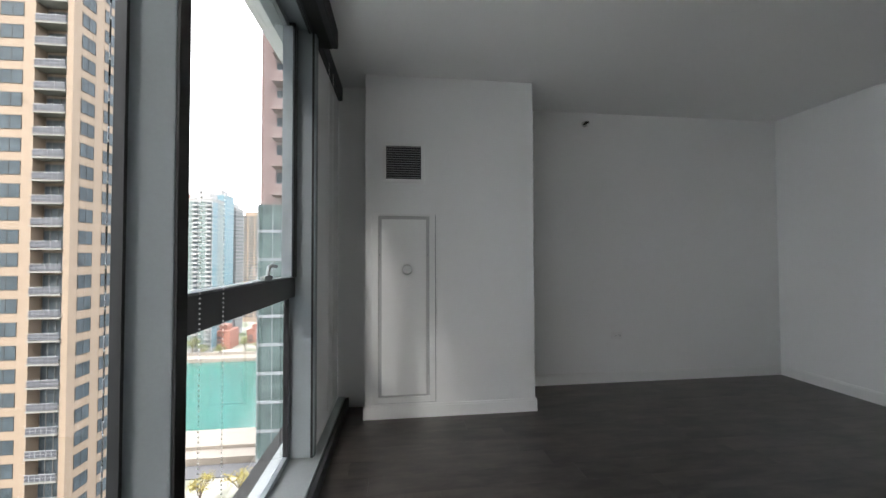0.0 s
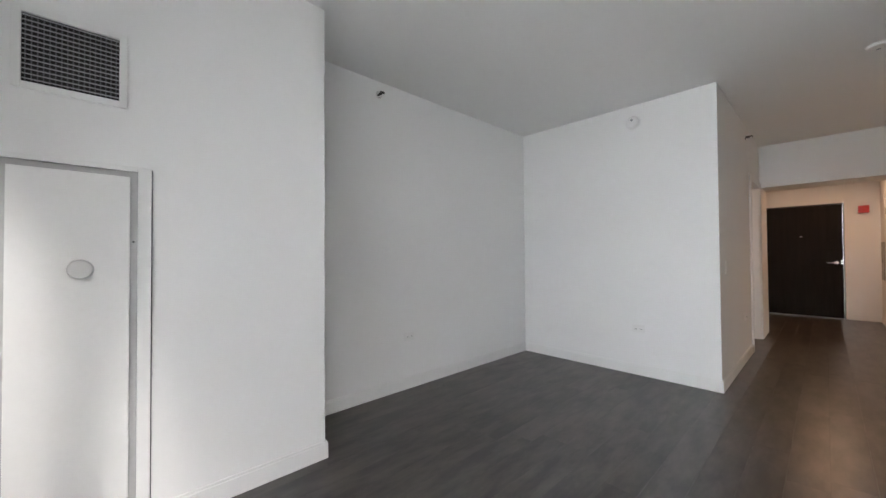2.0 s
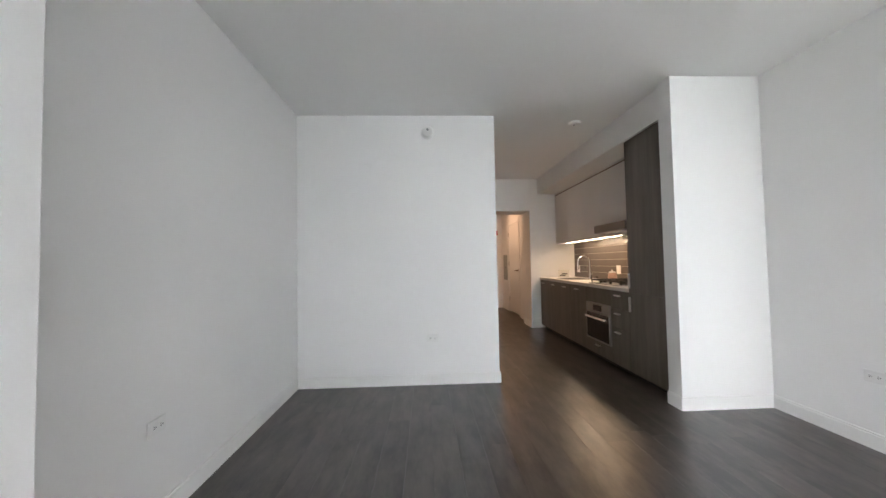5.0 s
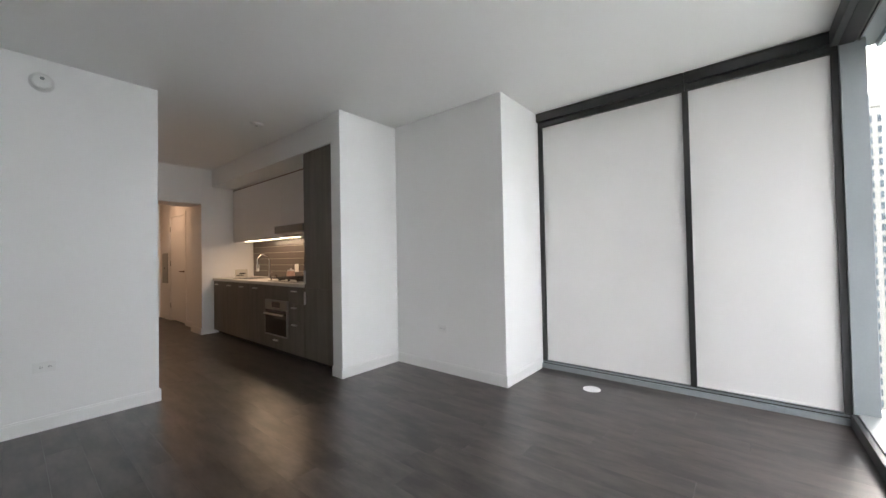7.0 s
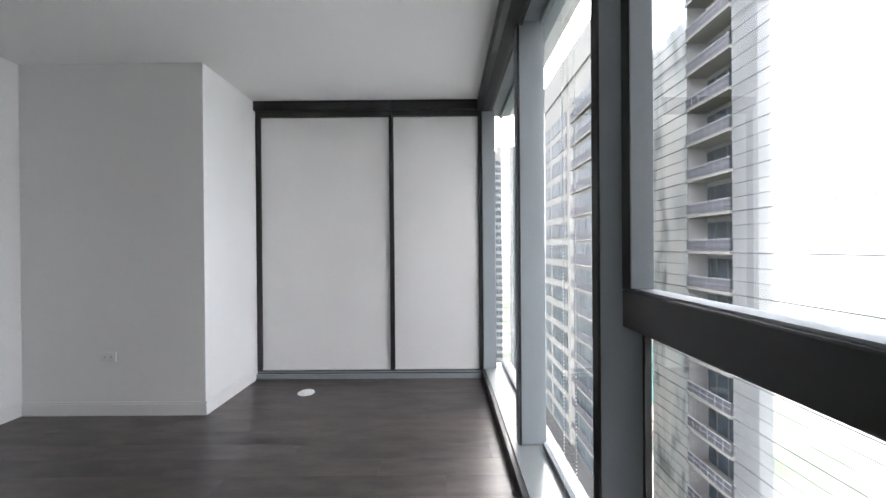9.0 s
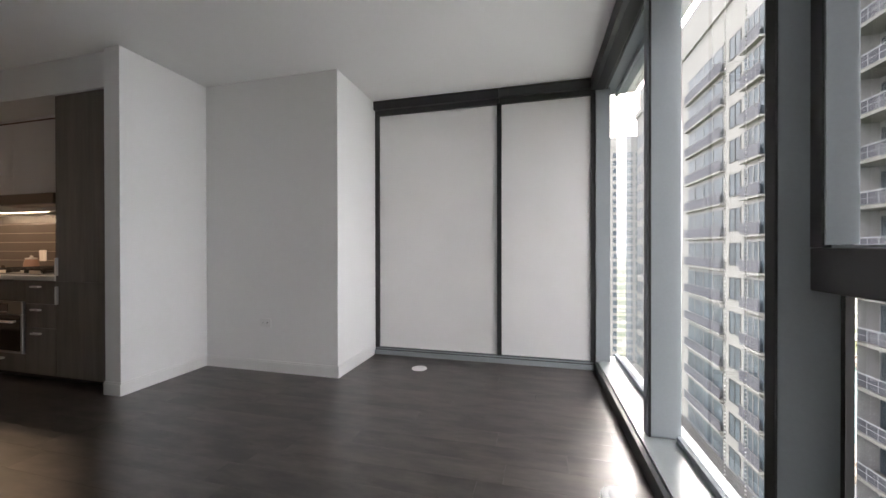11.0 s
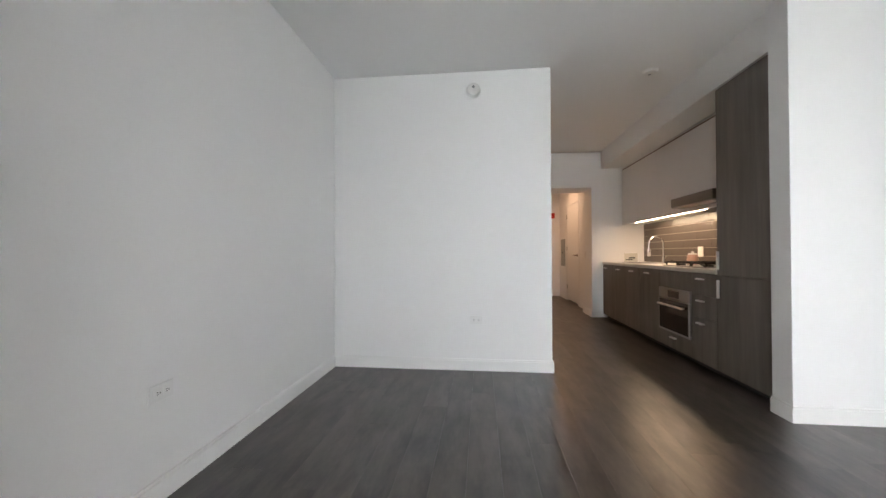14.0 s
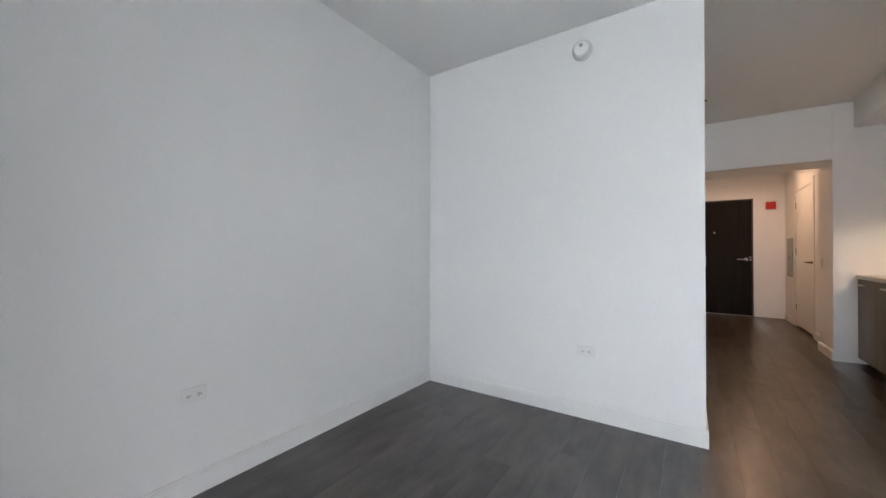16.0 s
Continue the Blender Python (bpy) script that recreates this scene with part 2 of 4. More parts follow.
def tube(points, radius, segments=12):
    """A bmesh tube along points."""
    bm = bmesh.new()
    pts = [Vector(p) for p in points]
    rings = []
    side = None
    for i, p in enumerate(pts):
        d = (pts[min(i + 1, len(pts) - 1)] - pts[max(i - 1, 0)]).normalized()
        if side is None:
            side = d.orthogonal().normalized()
        side = (side - d * side.dot(d)).normalized()
        up = d.cross(side)
        rings.append([bm.verts.new(p + radius * (math.cos(2 * math.pi * k / segments) * side + math.sin(2 * math.pi * k / segments) * up)) for k in range(segments)])
    for a, b in zip(rings, rings[1:]):
        for k in range(segments):
            bm.faces.new((a[k], a[(k + 1) % segments], b[(k + 1) % segments], b[k]))
    bm.faces.new(rings[0][::-1])
    bm.faces.new(rings[-1])
    return bm


def mesh_of(name, bm, mat, smooth=False):
    bmesh.ops.recalc_face_normals(bm, faces=bm.faces[:])
    me = bpy.data.meshes.new(name)
    bm.to_mesh(me)
    bm.free()
    me.materials.append(mat)
    if smooth:
        me.shade_smooth()
        me.set_sharp_from_angle(angle=radians(35))
    return me


def part(name, bm, mat, parent, label="", smooth=False):
    ob = new(name, mesh_of(name, bm, mat, smooth))
    ob.parent = parent
    if label:
        ob["label"] = label
    return ob


def piece(name, me, parent, where):
    ob = new(name, me)
    ob.parent = parent
    ob.location = where
    return ob


def thing(name, label, category, where=(0, 0, 0), group="", rz=0):
    ob = new(name)
    ob.empty_display_size = 0.1
    ob.matrix_world = pose(*where, 0, 0, rz)
    return tagged(ob, label, category, group)


def structure(name, bm, mat, label, category, smooth=False):
    return tagged(new(name, mesh_of(name, bm, mat, smooth)), label, category, kind="structure")


# ---- the room: walls, ceiling, floor ----
H = 2.70
XW, YS, XE, YN = -0.345, -1.17, 4.09, 3.608
structure("wall_chase", boxes((-0.192, 3.060, 0, 1.174, 3.607, H), bevel=0.004), WALL, "white painted utility chase projecting into the room", "wall")
structure("wall_north", boxes((-0.75, 3.609, 0, 4.24, 3.75, H)), WALL, "white painted plaster wall of the alcove", "wall")
structure("wall_northwest", boxes((-0.75, 3.314, 0, -0.194, 3.607, H)), WALL, "narrow white wall strip beside the window end", "wall")
structure("wall_partition", prism([(XE, 1.62), (5.93, 1.62), (5.93, 1.74), (4.24, 1.74), (4.24, 3.607), (XE, 3.607)], 0, H), WALL, "white painted partition wall ending at the hall", "wall")
structure("wall_hall_north", boxes((5.932, 1.62, 0, 5.99, 1.74, H), (5.99, 1.62, 2.10, 6.90, 1.74, H), (6.90, 1.62, 0, 6.948, 1.74, H)), WALL, "white painted hall wall with a doorway", "wall")
structure("wall_stub", boxes((3.278, -0.58, 0, 3.44, 0.325, H), bevel=0.004), WALL, "white stub wall at the end of the kitchen", "wall")
structure("wall_southeast", prism([(1.856, -1.55), (1.98, -1.55), (1.98, -0.58), (3.276, -0.58), (3.276, -0.43), (1.856, -0.43)], 0, H), WALL, "white painted wall with a corner beside the shaded window", "wall")
structure("wall_kitchen_back", boxes((3.442, -0.52, 0, 6.948, -0.372, H)), WALL, "white kitchen back wall", "wall")
structure("wall_hall_end", boxes((6.95, -0.52, 0, 7.46, 0.445, H), (6.95, 0.445, 2.117, 7.46, 1.60, H), (6.95, 1.60, 0, 7.46, 1.74, H), bevel=0.004), WALL, "white hall end wall with a wide cased opening", "wall")
structure("wall_foyer_south", boxes((7.462, 0.20, 0, 8.24, 0.335, 2.5), (8.24, 0.20, 2.08, 9.16, 0.335, 2.5), (9.16, 0.20, 0, 9.91, 0.335, 2.5)), WALL, "white foyer wall with a closet doorway", "wall")
structure("wall_foyer_north", boxes((7.462, 1.88, 0, 9.91, 2.0, 2.5), (7.462, 1.60, 0, 7.58, 1.878, 2.5)), WALL, "white foyer wall", "wall")
structure("wall_foyer_end", boxes((9.912, 0.20, 0, 10.05, 0.755, 2.5), (9.912, 0.755, 2.09, 10.05, 1.86, 2.5), (9.912, 1.86, 0, 10.05, 2.0, 2.5)), WALL, "white foyer end wall round the entry door", "wall")
structure("wall_side_room", boxes((5.2, 3.0, 0, 7.4, 3.1, H), (5.2, 1.742, 0, 5.3, 3.0, H), (7.3, 1.742, 0, 7.4, 3.0, H)), WALL, "plain white walls of the side room", "wall")
structure("wall_closet", boxes((7.9, -0.6, 0, 9.4, -0.5, 2.5), (7.9, -0.5, 0, 8.0, 0.198, 2.5), (9.3, -0.5, 0, 9.4, 0.198, 2.5)), WALL, "plain white closet walls", "wall")
structure("bulkhead", boxes((3.442, -0.371, 2.42, 6.948, 0.288, H)), WALL, "white boxed bulkhead above the kitchen cabinets", "wall")
structure("ceiling", boxes((-0.8, -1.6, H, 7.46, 3.75, H + 0.2)), CEIL, "smooth white painted ceiling", "ceiling")
structure("ceiling_foyer", boxes((7.462, -0.6, 2.502, 10.1, 2.0, 2.7)), CEIL, "lower white foyer ceiling", "ceiling")
floor = structure("floor", boxes((-0.8, -1.6, -0.2, 10.2, 3.75, -0.009)), UNDER, "dark brown wood plank floor with a satin sheen", "floor")


def skirting(name, runs):
    """Runs of (axis, fixed, start, end, side): flat boards with a thin stepped cap."""
    for axis, c, a, b, s in runs:
        bm = bmesh.new()
        for t, z0, z1 in ((0.013, 0.0, 0.088), (0.008, 0.088, 0.102)):
            lo, hi = sorted((c, c + s * t))
            put_box(bm, *((lo, a, z0, hi, b, z1) if axis == "x" else (a, lo, z0, b, hi, z1)))
        structure(name, bm, TRIM, "white painted skirting board", "baseboard")


skirting("baseboard_chase", [("y", 3.060, -0.192, 1.174, -1), ("x", 1.174, 3.047, 3.608, 1), ("x", -0.192, 3.047, 3.314, -1)])
skirting("baseboard_alcove", [("y", 3.608, 1.187, 4.077, -1), ("x", 4.09, 1.607, 3.608, -1), ("y", 1.62, 4.09, 5.92, -1)])
skirting("baseboard_southeast", [("y", -0.43, 1.843, 3.265, 1), ("x", 3.278, -0.43, 0.325, -1), ("y", 0.325, 3.265, 3.44, 1), ("x", 1.856, -1.14, -0.4305, -1)])
skirting("baseboard_foyer", [("y", 0.445, 6.95, 7.46, 1), ("x", 6.95, 0.30, 0.458, -1), ("y", 0.335, 7.462, 8.14, 1), ("x", 9.912, 0.335, 0.70, -1), ("y", 0.335, 9.26, 9.91, 1)])


# ---- window wall ----
XG = -0.57   # glass plane
XI = -0.414  # inner face of the posts


def window_bay(name, label, y0, y1, opening=False, first=True, last=True):
    """One bay of the curtain wall between posts: frame, glass and, where it opens, an inner sash with a heavy rail."""
    w = tagged(new(name), label, "window", kind="structure")
    w.location = (XG, y0, 0)
    d = y1 - y0
    stile = [(-0.012, a, 0.10, 0.02, a + 0.03, 2.60) for a, there in ((0, first), (d - 0.03, last)) if there]
    bead = [(-0.012, a, 0.13, 0.022, a + 0.006, 2.56) for a, there in ((0.03, first), (d - 0.036, last)) if there]
    part("window_frame", boxes(*stile, (-0.012, 0.03, 0.10, 0.02, d - 0.03, 0.13), (-0.012, 0.03, 2.56, 0.02, d - 0.03, 2.60)), ALU, w)
    if bead:
        part("gasket", boxes(*bead), GASKET, w)
    if opening:
        rail = part("rail", boxes((0.0, -0.045, 1.024, 0.047, d, 1.137), (-0.03, 0.01, 1.028, -0.001, d, 1.134), bevel=0.006), DARKALU, w, "charcoal metal cross rail with a light upper ledge")
        part("ledge", boxes((-0.02, 0.02, 1.138, 0.040, d - 0.07, 1.144)), ALU, w)
        part("sash_stile", boxes((0.012, -0.045, 1.138, 0.047, 0.002, 2.60), bevel=0.004), DARKALU, w, "charcoal sash stile")
        part("sash_stile", boxes((0.0, d - 0.055, 1.138, 0.055, d, 2.60), bevel=0.005), DARKALU, w, "charcoal sash stile")
        part("sash_inner", prism([(-0.01, -0.002), (0.045, 0.003), (0.045, 0.008), (-0.01, 0.036)], 1.145, 2.56, 0.002), ALU, w)
        part("sash_inner", boxes((-0.01, d - 0.085, 1.145, 0.05, d - 0.056, 2.56)), ALU, w)
        latch = part("latch", boxes((0.02, d * 0.62 - 0.05, 1.1445, 0.044, d * 0.62 + 0.05, 1.165), bevel=0.004), SILL, w, "grey metal window latch")
        part("latch_arm", tube([(0.036, d * 0.62, 1.164), (0.038, d * 0.62 + 0.01, 1.203), (0.038, d * 0.62 + 0.05, 1.213), (0.038, d * 0.62 + 0.11, 1.206)], 0.009, 10), SILL, latch, "", True)
        for z0, z1 in ((0.13, 1.03), (1.139, 2.56)):
            g = part("pane", boxes((-0.008, 0.03, z0, 0.0, d - 0.03, z1)), GLASS, w)
            g.visible_shadow = False
    else:
        g = part("pane", boxes((-0.008, 0.03, 0.13, 0.0, d - 0.03, 2.56)), GLASS, w)
        g.visible_shadow = False
    return w


window_bay("window_1", "tall fixed curtain wall window in a grey metal frame", -1.34, 0.138, first=False, last=False)
window_bay("window_2", "narrow fixed curtain wall window in a grey metal frame", 0.208, 1.107, first=False, last=False)
window_bay("window_3", "curtain wall window with an opening sash and charcoal rail", 1.285, 2.372, True, first=False)
window_bay("window_4", "curtain wall window behind a lowered white shade", 2.442, 3.310)
for nm, a, b in (("window_post_1", 0.138, 0.208), ("window_post_3", 2.372, 2.442)):
    p = structure(nm, boxes((-0.585, a + 0.004, 0.098, XI, b - 0.004, 2.62), bevel=0.004), ALU, "grey anodised aluminium window post", "window post")
    part("gasket", boxes((XI - 0.02, a - 0.003, 0.10, XI - 0.008, a + 0.0035, 2.60), (XI - 0.02, b - 0.0035, 0.10, XI - 0.008, b + 0.003, 2.60)), GASKET, p)
p = structure("window_post_2", prism([(-0.585, 1.104), (-0.476, 1.152), (-0.476, 1.200), (-0.585, 1.302)], 0.098, 2.62), ALU, "grey aluminium window post with a black inner cap", "window post")
part("cap", boxes((-0.4755, 1.154, 0.10, -0.468, 1.201, 2.60), bevel=0.002), GASKET, p, "black inner cap")
part("gasket", boxes((-0.575, 1.093, 0.10, -0.550, 1.103, 2.60)), GASKET, p)
part("gasket", boxes((-0.575, 1.300, 0.10, -0.552, 1.314, 1.022)), GASKET, p)
structure("window_post_corner", boxes((-0.485, -1.298, 0.0, -0.361, -1.175, 2.62), bevel=0.004), ALU, "grey metal corner post of the window wall", "window post")
structure("window_sill", boxes((-0.66, -1.172, 0.0, -0.377, 3.310, 0.092), (-0.66, -1.36, 0.0, -0.487, -1.173, 0.092), bevel=0.003), SILL, "light grey metal window sill", "window sill")
structure("window_kerb", boxes((-0.375, -1.17, 0.0, XW, 3.310, 0.085), bevel=0.004), DARKALU, "black metal kerb along the window wall", "trim")
structure("window_head", boxes((-0.66, -1.36, 2.60, -0.45, 3.310, H)), ALU, "grey metal head above the windows", "trim")

# south window behind two white shades
s = tagged(new("window_5"), "south window behind two lowered white roller shades", "window", kind="structure")
s.location = (0, -1.33, 0)
part("window_frame", boxes((-0.485, -0.03, 0.0, -0.361, 0.03, H), (0.513, -0.03, 0.0, 0.547, 0.03, H), (1.79, -0.03, 0.0, 1.85, 0.03, H), (-0.361, -0.03, 0.0, 1.79, 0.03, 0.08), (-0.361, -0.03, 2.62, 1.79, 0.03, H)), ALU, s)
for a, b in ((-0.568, -0.486), (-0.361, 0.513), (0.547, 1.79)):
    g = part("pane", boxes((a, -0.005, 0.08, b, 0.003, 2.62)), GLASS, s)
    g.visible_shadow = False
structure("window_rail_south", boxes((-0.360, -1.28, 0.0, 1.854, -1.17, 0.045), (-0.360, -1.28, 0.045, 1.854, -1.195, 0.075), bevel=0.003), ALU, "grey metal base rail under the shades, with black strips for shaded grooves", "trim")
# raised black strips paint the shade of grooves along the rail
part("groove_shade", boxes((-0.355, -1.1945, 0.0455, 1.850, -1.190, 0.052), (-0.355, -1.1945, 0.070, 1.850, -1.190, 0.0755)), GASKET, bpy.data.objects["window_rail_south"])
structure("shade_channel_south", boxes((-0.360, -1.24, 0.076, -0.322, -1.195, 2.56), (0.505, -1.24, 0.076, 0.548, -1.195, 2.56), (1.81, -1.24, 0.076, 1.854, -1.195, 2.56)), DARKALU, "charcoal side channels of the shades", "trim")


def bead_chain(parent, where, z0, gap, radius):
    """A hanging loop of small white beads: two strands, from the cassette down to z0 above the floor."""
    ball = bmesh.new()
    bmesh.ops.create_icosphere(ball, subdivisions=1, radius=radius)
    dots, tris = [v.co.copy() for v in ball.verts], [[v.index for v in f.verts] for f in ball.faces]
    ball.free()
    for side in (0, gap):
        bm = bmesh.new()
        for i in range(int((2.57 - z0) / 0.012)):
            vs = [bm.verts.new(c + Vector((where[0] + side, where[1], z0 - 2.70 + i * 0.012))) for c in dots]
            for f in tris:
                bm.faces.new([vs[k] for k in f])
        tagged(part("bead_strand", bm, WHITEPL, parent, "white bead chain strand"), kind="stuff")


def roller(name, label, where, length, along, drop, depth, tall, cloth=CLOTH, group="roller shades", stepped=False, margin=0.012):
    """A roller shade: charcoal cassette, and a white cloth where it is lowered. Built along +x, front towards +y."""
    r = thing(name, label, "roller shade", where, group, 0 if along == "x" else -90)
    if stepped:  # a box over a set-back hem rail
        part("cassette", boxes((0, -depth, -0.092, length, 0, -0.001), bevel=0.006), DARKALU, r, "charcoal cassette")
        part("hem_rail", boxes((0.002, -depth, -tall, length - 0.002, -0.040, -0.0925), bevel=0.004), DARKALU, r, "charcoal hem rail")
        part("lip", boxes((0.002, 0.0, -0.024, length - 0.002, 0.004, -0.012)), GASKET, r)
    else:
        part("cassette", boxes((0, -depth, -tall, length, 0, -0.001), bevel=0.006), DARKALU, r, "charcoal cassette")
        # black strip on the underside stands in for shade inside an open slot
        part("slot", boxes((0.004, -depth + 0.016, -tall - 0.004, length - 0.004, -0.040, -tall)), GASKET, r, "black strip for the shade in the open underside")
        part("lip", boxes((0.002, -depth - 0.012, -tall - 0.006, length - 0.002, -depth - 0.001, -tall + 0.020), bevel=0.002), DARKALU, r)
    if drop:
        part("cloth", boxes((margin, -depth * 0.72, -drop, length - margin, -depth * 0.72 + 0.0015, -tall * 0.9)), cloth, r, "white translucent cloth")
        part("bottom_bar", boxes((margin, -depth * 0.72 - 0.006, -drop - 0.014, length - margin, -depth * 0.72 + 0.008, -drop), bevel=0.003), WHITEPL, r)
    return r


roller("roller_shade", "lowered white roller shade filling the wide south window", (0.528, -1.15, H), 1.325, "x", 2.61, 0.10, 0.145, stepped=True)
roller("roller_shade", "lowered white roller shade filling the narrow south window", (-0.360, -1.15, H), 0.886, "x", 2.61, 0.10, 0.145, stepped=True)
r1 = roller("roller_shade", "raised roller shade in a charcoal ceiling cassette with bead chain", (-0.313, 0.968, H), 2.115, "y", 0, 0.13, 0.12)
r2 = roller("roller_shade", "raised roller shade in a charcoal ceiling cassette with bead chain", (-0.313, 2.53, H), 1.56, "y", 0, 0.13, 0.12)
rs = roller("roller_shade", "lowered white roller shade over the end window", (-0.405, 3.312, H), 0.868, "y", 2.60, 0.05, 0.12, DIMCLOTH, margin=0.001)
bead_chain(r2, (1.31, -0.077), 0.30, 0.115, 0.0024)
bead_chain(rs, (0.50, 0.012), 0.25, 0.15, 0.0038)

# ---- utility chase: access panel, grille ----
ap = thing("access_panel", "white painted metal access panel with a round knob", "access panel", (0.134, 3.060, 0.12))
# grey strip past the frame paints its shadow gap at right and bottom
part("frame_gap_shade", boxes((-0.262, -0.002, -0.006, 0.2270, 0.0, 1.470)), BLADE_GAPSHADE, ap)
# grey strip: shade of the deep groove round the door, painted as colour
part("door_gap_shade", boxes((-0.222, -0.0035, 0.046, 0.174, -0.0022, 1.454)), DOORGAPSHADE, ap, "grey strip round the door with the gap's shade in its colour")
part("frame", boxes((-0.27, -0.016, -0.0, -0.223, -0.0022, 1.475), (0.175, -0.016, 0, 0.222, -0.0022, 1.475), (-0.223, -0.016, 0, 0.175, -0.0022, 0.045), (-0.223, -0.016, 1.455, 0.175, -0.0022, 1.475), bevel=0.003), TRIM, ap)
pd = part("door", boxes((-0.198, -0.016, 0.062, 0.150, -0.0036, 1.430), bevel=0.003), TRIM, ap)
part("knob", turned([(0.0385, 0), (0.0395, -0.006), (0.038, -0.034), (0.034, -0.040)], "Y", 36, (0, -0.016, 1.036)), KNOB, pd, "round white knob", True)
for sx in (-0.215, 0.162):
    part("screw", turned([(0.004, 0), (0.004, -0.003), (0.002, -0.004)], "Y", 12, (sx, -0.0036, 1.15)), DARKSLOT, ap, "", True)
vt = thing("vent_grille", "square louvred air grille with a white frame", "vent", (0.108, 3.060, 1.869))
part("frame", boxes((-0.165, -0.012, -0.025, -0.138, 0, 0.292), (0.138, -0.012, -0.025, 0.165, 0, 0.292), (-0.138, -0.012, -0.025, 0.138, 0, 0.002), (-0.138, -0.012, 0.265, 0.138, 0, 0.292), bevel=0.002), TRIM, vt)
# black sheet paints the shaded duct behind the slats
part("duct_shade", boxes((-0.138, -0.002, 0.002, 0.138, -0.001, 0.265)), DARKSLOT, vt)
slat = mesh_of("slat", boxes((-0.138, -0.011, 0, 0.138, -0.007, 0.0034)), VENTSLAT)
for i in range(14):
    piece("slat", slat, vt, (0, 0, 0.012 + i * 0.0186))
bar = mesh_of("bar", boxes((-0.0014, -0.0055, 0.002, 0.0014, -0.0025, 0.265)), BLADE_GAPSHADE)
for i in range(17):
    piece("bar", bar, vt, (-0.128 + i * 0.016, 0, 0))


# ---- small wall and ceiling fittings ----
def outlet(where, rz, label="white double power outlet on the wall"):
    o = thing("power_outlet", label, "outlet", where, "power outlets", rz)
    part("plate", boxes((-0.058, -0.007, -0.037, 0.058, 0, 0.037), bevel=0.003), WHITEPL, o)
    for x in (-0.022, 0.022):
        sk = part("socket", boxes((x - 0.017, -0.0095, -0.014, x + 0.017, -0.007, 0.014), bevel=0.001), WHITEPL, o)
        part("slots", boxes((x - 0.006, -0.0105, 0.003, x + 0.004, -0.0097, 0.0055), (x - 0.006, -0.0105, -0.006, x + 0.004, -0.0097, -0.0035), (x + 0.008, -0.0105, -0.003, x + 0.012, -0.0097, 0.002)), VENTGREY, sk)
    return o


outlet((2.236, 3.608, 0.465), 0)
outlet((4.09, 2.285, 0.455), -90)
outlet((2.60, -0.43, 0.45), 180)
outlet((5.45, 1.62, 0.49), 0)


def smoke_alarm(where, tilt, label, thick=1.0):
    a = new("smoke_alarm")
    a.matrix_world = pose(*where, *tilt)
    tagged(a, label, "smoke alarm", "smoke alarms")
    part("base", turned([(0.068, 0), (0.068, 0.010 * thick), (0.064, 0.014 * thick)], "Z", 40), WHITEPL, a, "", True)
    part("cover", turned([(0.060, 0.014 * thick), (0.058, 0.034 * thick), (0.046, 0.044 * thick), (0.02, 0.046 * thick)], "Z", 40), WHITEPL, a, "", True)
    part("button", turned([(0.012, 0.046 * thick), (0.012, 0.046 * thick + 0.003), (0.009, 0.046 * thick + 0.004)], "Z", 20, (0.018, 0, 0)), SILL, a, "", True)
    return a


smoke_alarm((4.09, 2.302, 2.522), (0, -90, 0), "round white smoke alarm high on the partition wall")
smoke_alarm((4.27, 0.70, H), (180, 0, 0), "round white smoke detector on the hall ceiling", 0.45)


def sprinkler(where, rz):
    s = thing("sprinkler", "dark sidewall fire sprinkler below the ceiling", "sprinkler", where, "sprinklers", rz)
    part("escutcheon", turned([(0.030, 0), (0.028, -0.006), (0.018, -0.010)], "Y", 28), CHROME, s, "", True)
    part("body", turned([(0.011, -0.010), (0.011, -0.040), (0.007, -0.045)], "Y", 18), CASTIRON, s, "", True)
    part("deflector", boxes((-0.02, -0.062, 0.004, 0.02, -0.044, 0.008), (-0.016, -0.066, -0.012, 0.016, -0.063, 0.008), bevel=0.001), CASTIRON, s)
    return s


sprinkler((1.922, 3.608, 2.585), 0)
sprinkler((5.73, 1.62, 2.57), 0)
sw = thing("light_switch", "white rocker light switch on the hall wall", "switch", (4.37, 1.62, 1.075))
part("plate", boxes((-0.036, -0.006, -0.058, 0.036, 0, 0.058), bevel=0.003), WHITEPL, sw)
part("rocker", boxes((-0.016, -0.010, -0.033, 0.016, -0.006, 0.033), bevel=0.002), WHITEPL, sw)


def floor_cap(where, r):
    c = thing("floor_cap", "round white cover plate set in the floor", "floor cover", where, "floor covers")
    part("plate", turned([(r, 0.0), (r, 0.003), (r - 0.004, 0.006), (0.6 * r, 0.007)], "Z", 40), WHITEPL, c, "", True)
    part("lid", turned([(0.55 * r, 0.007), (0.55 * r, 0.009), (0.53 * r, 0.010)], "Z", 32), WHITEPL, c, "", True)


floor_cap((1.24, -0.835, 0.0), 0.072)
floor_cap((-0.185, 0.62, 0.0), 0.075)


# ---- outside: ground, river, towers ----
GZ = -62.0
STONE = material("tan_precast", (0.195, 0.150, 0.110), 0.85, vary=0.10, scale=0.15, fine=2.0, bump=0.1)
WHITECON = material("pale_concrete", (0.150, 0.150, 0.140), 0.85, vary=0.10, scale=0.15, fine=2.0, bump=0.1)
GREYCON = material("grey_concrete", (0.22, 0.22, 0.22), 0.85, vary=0.12, scale=0.2, fine=3.0, bump=0.1)
PINKCON = material("rose_precast", (0.20, 0.145, 0.135), 0.85, vary=0.08, scale=0.2, fine=3.0, bump=0.1)
REDBRICK = material("far_red_brick", (0.19, 0.085, 0.062), 0.9, vary=0.2, scale=0.2, fine=1.5, bump=0)
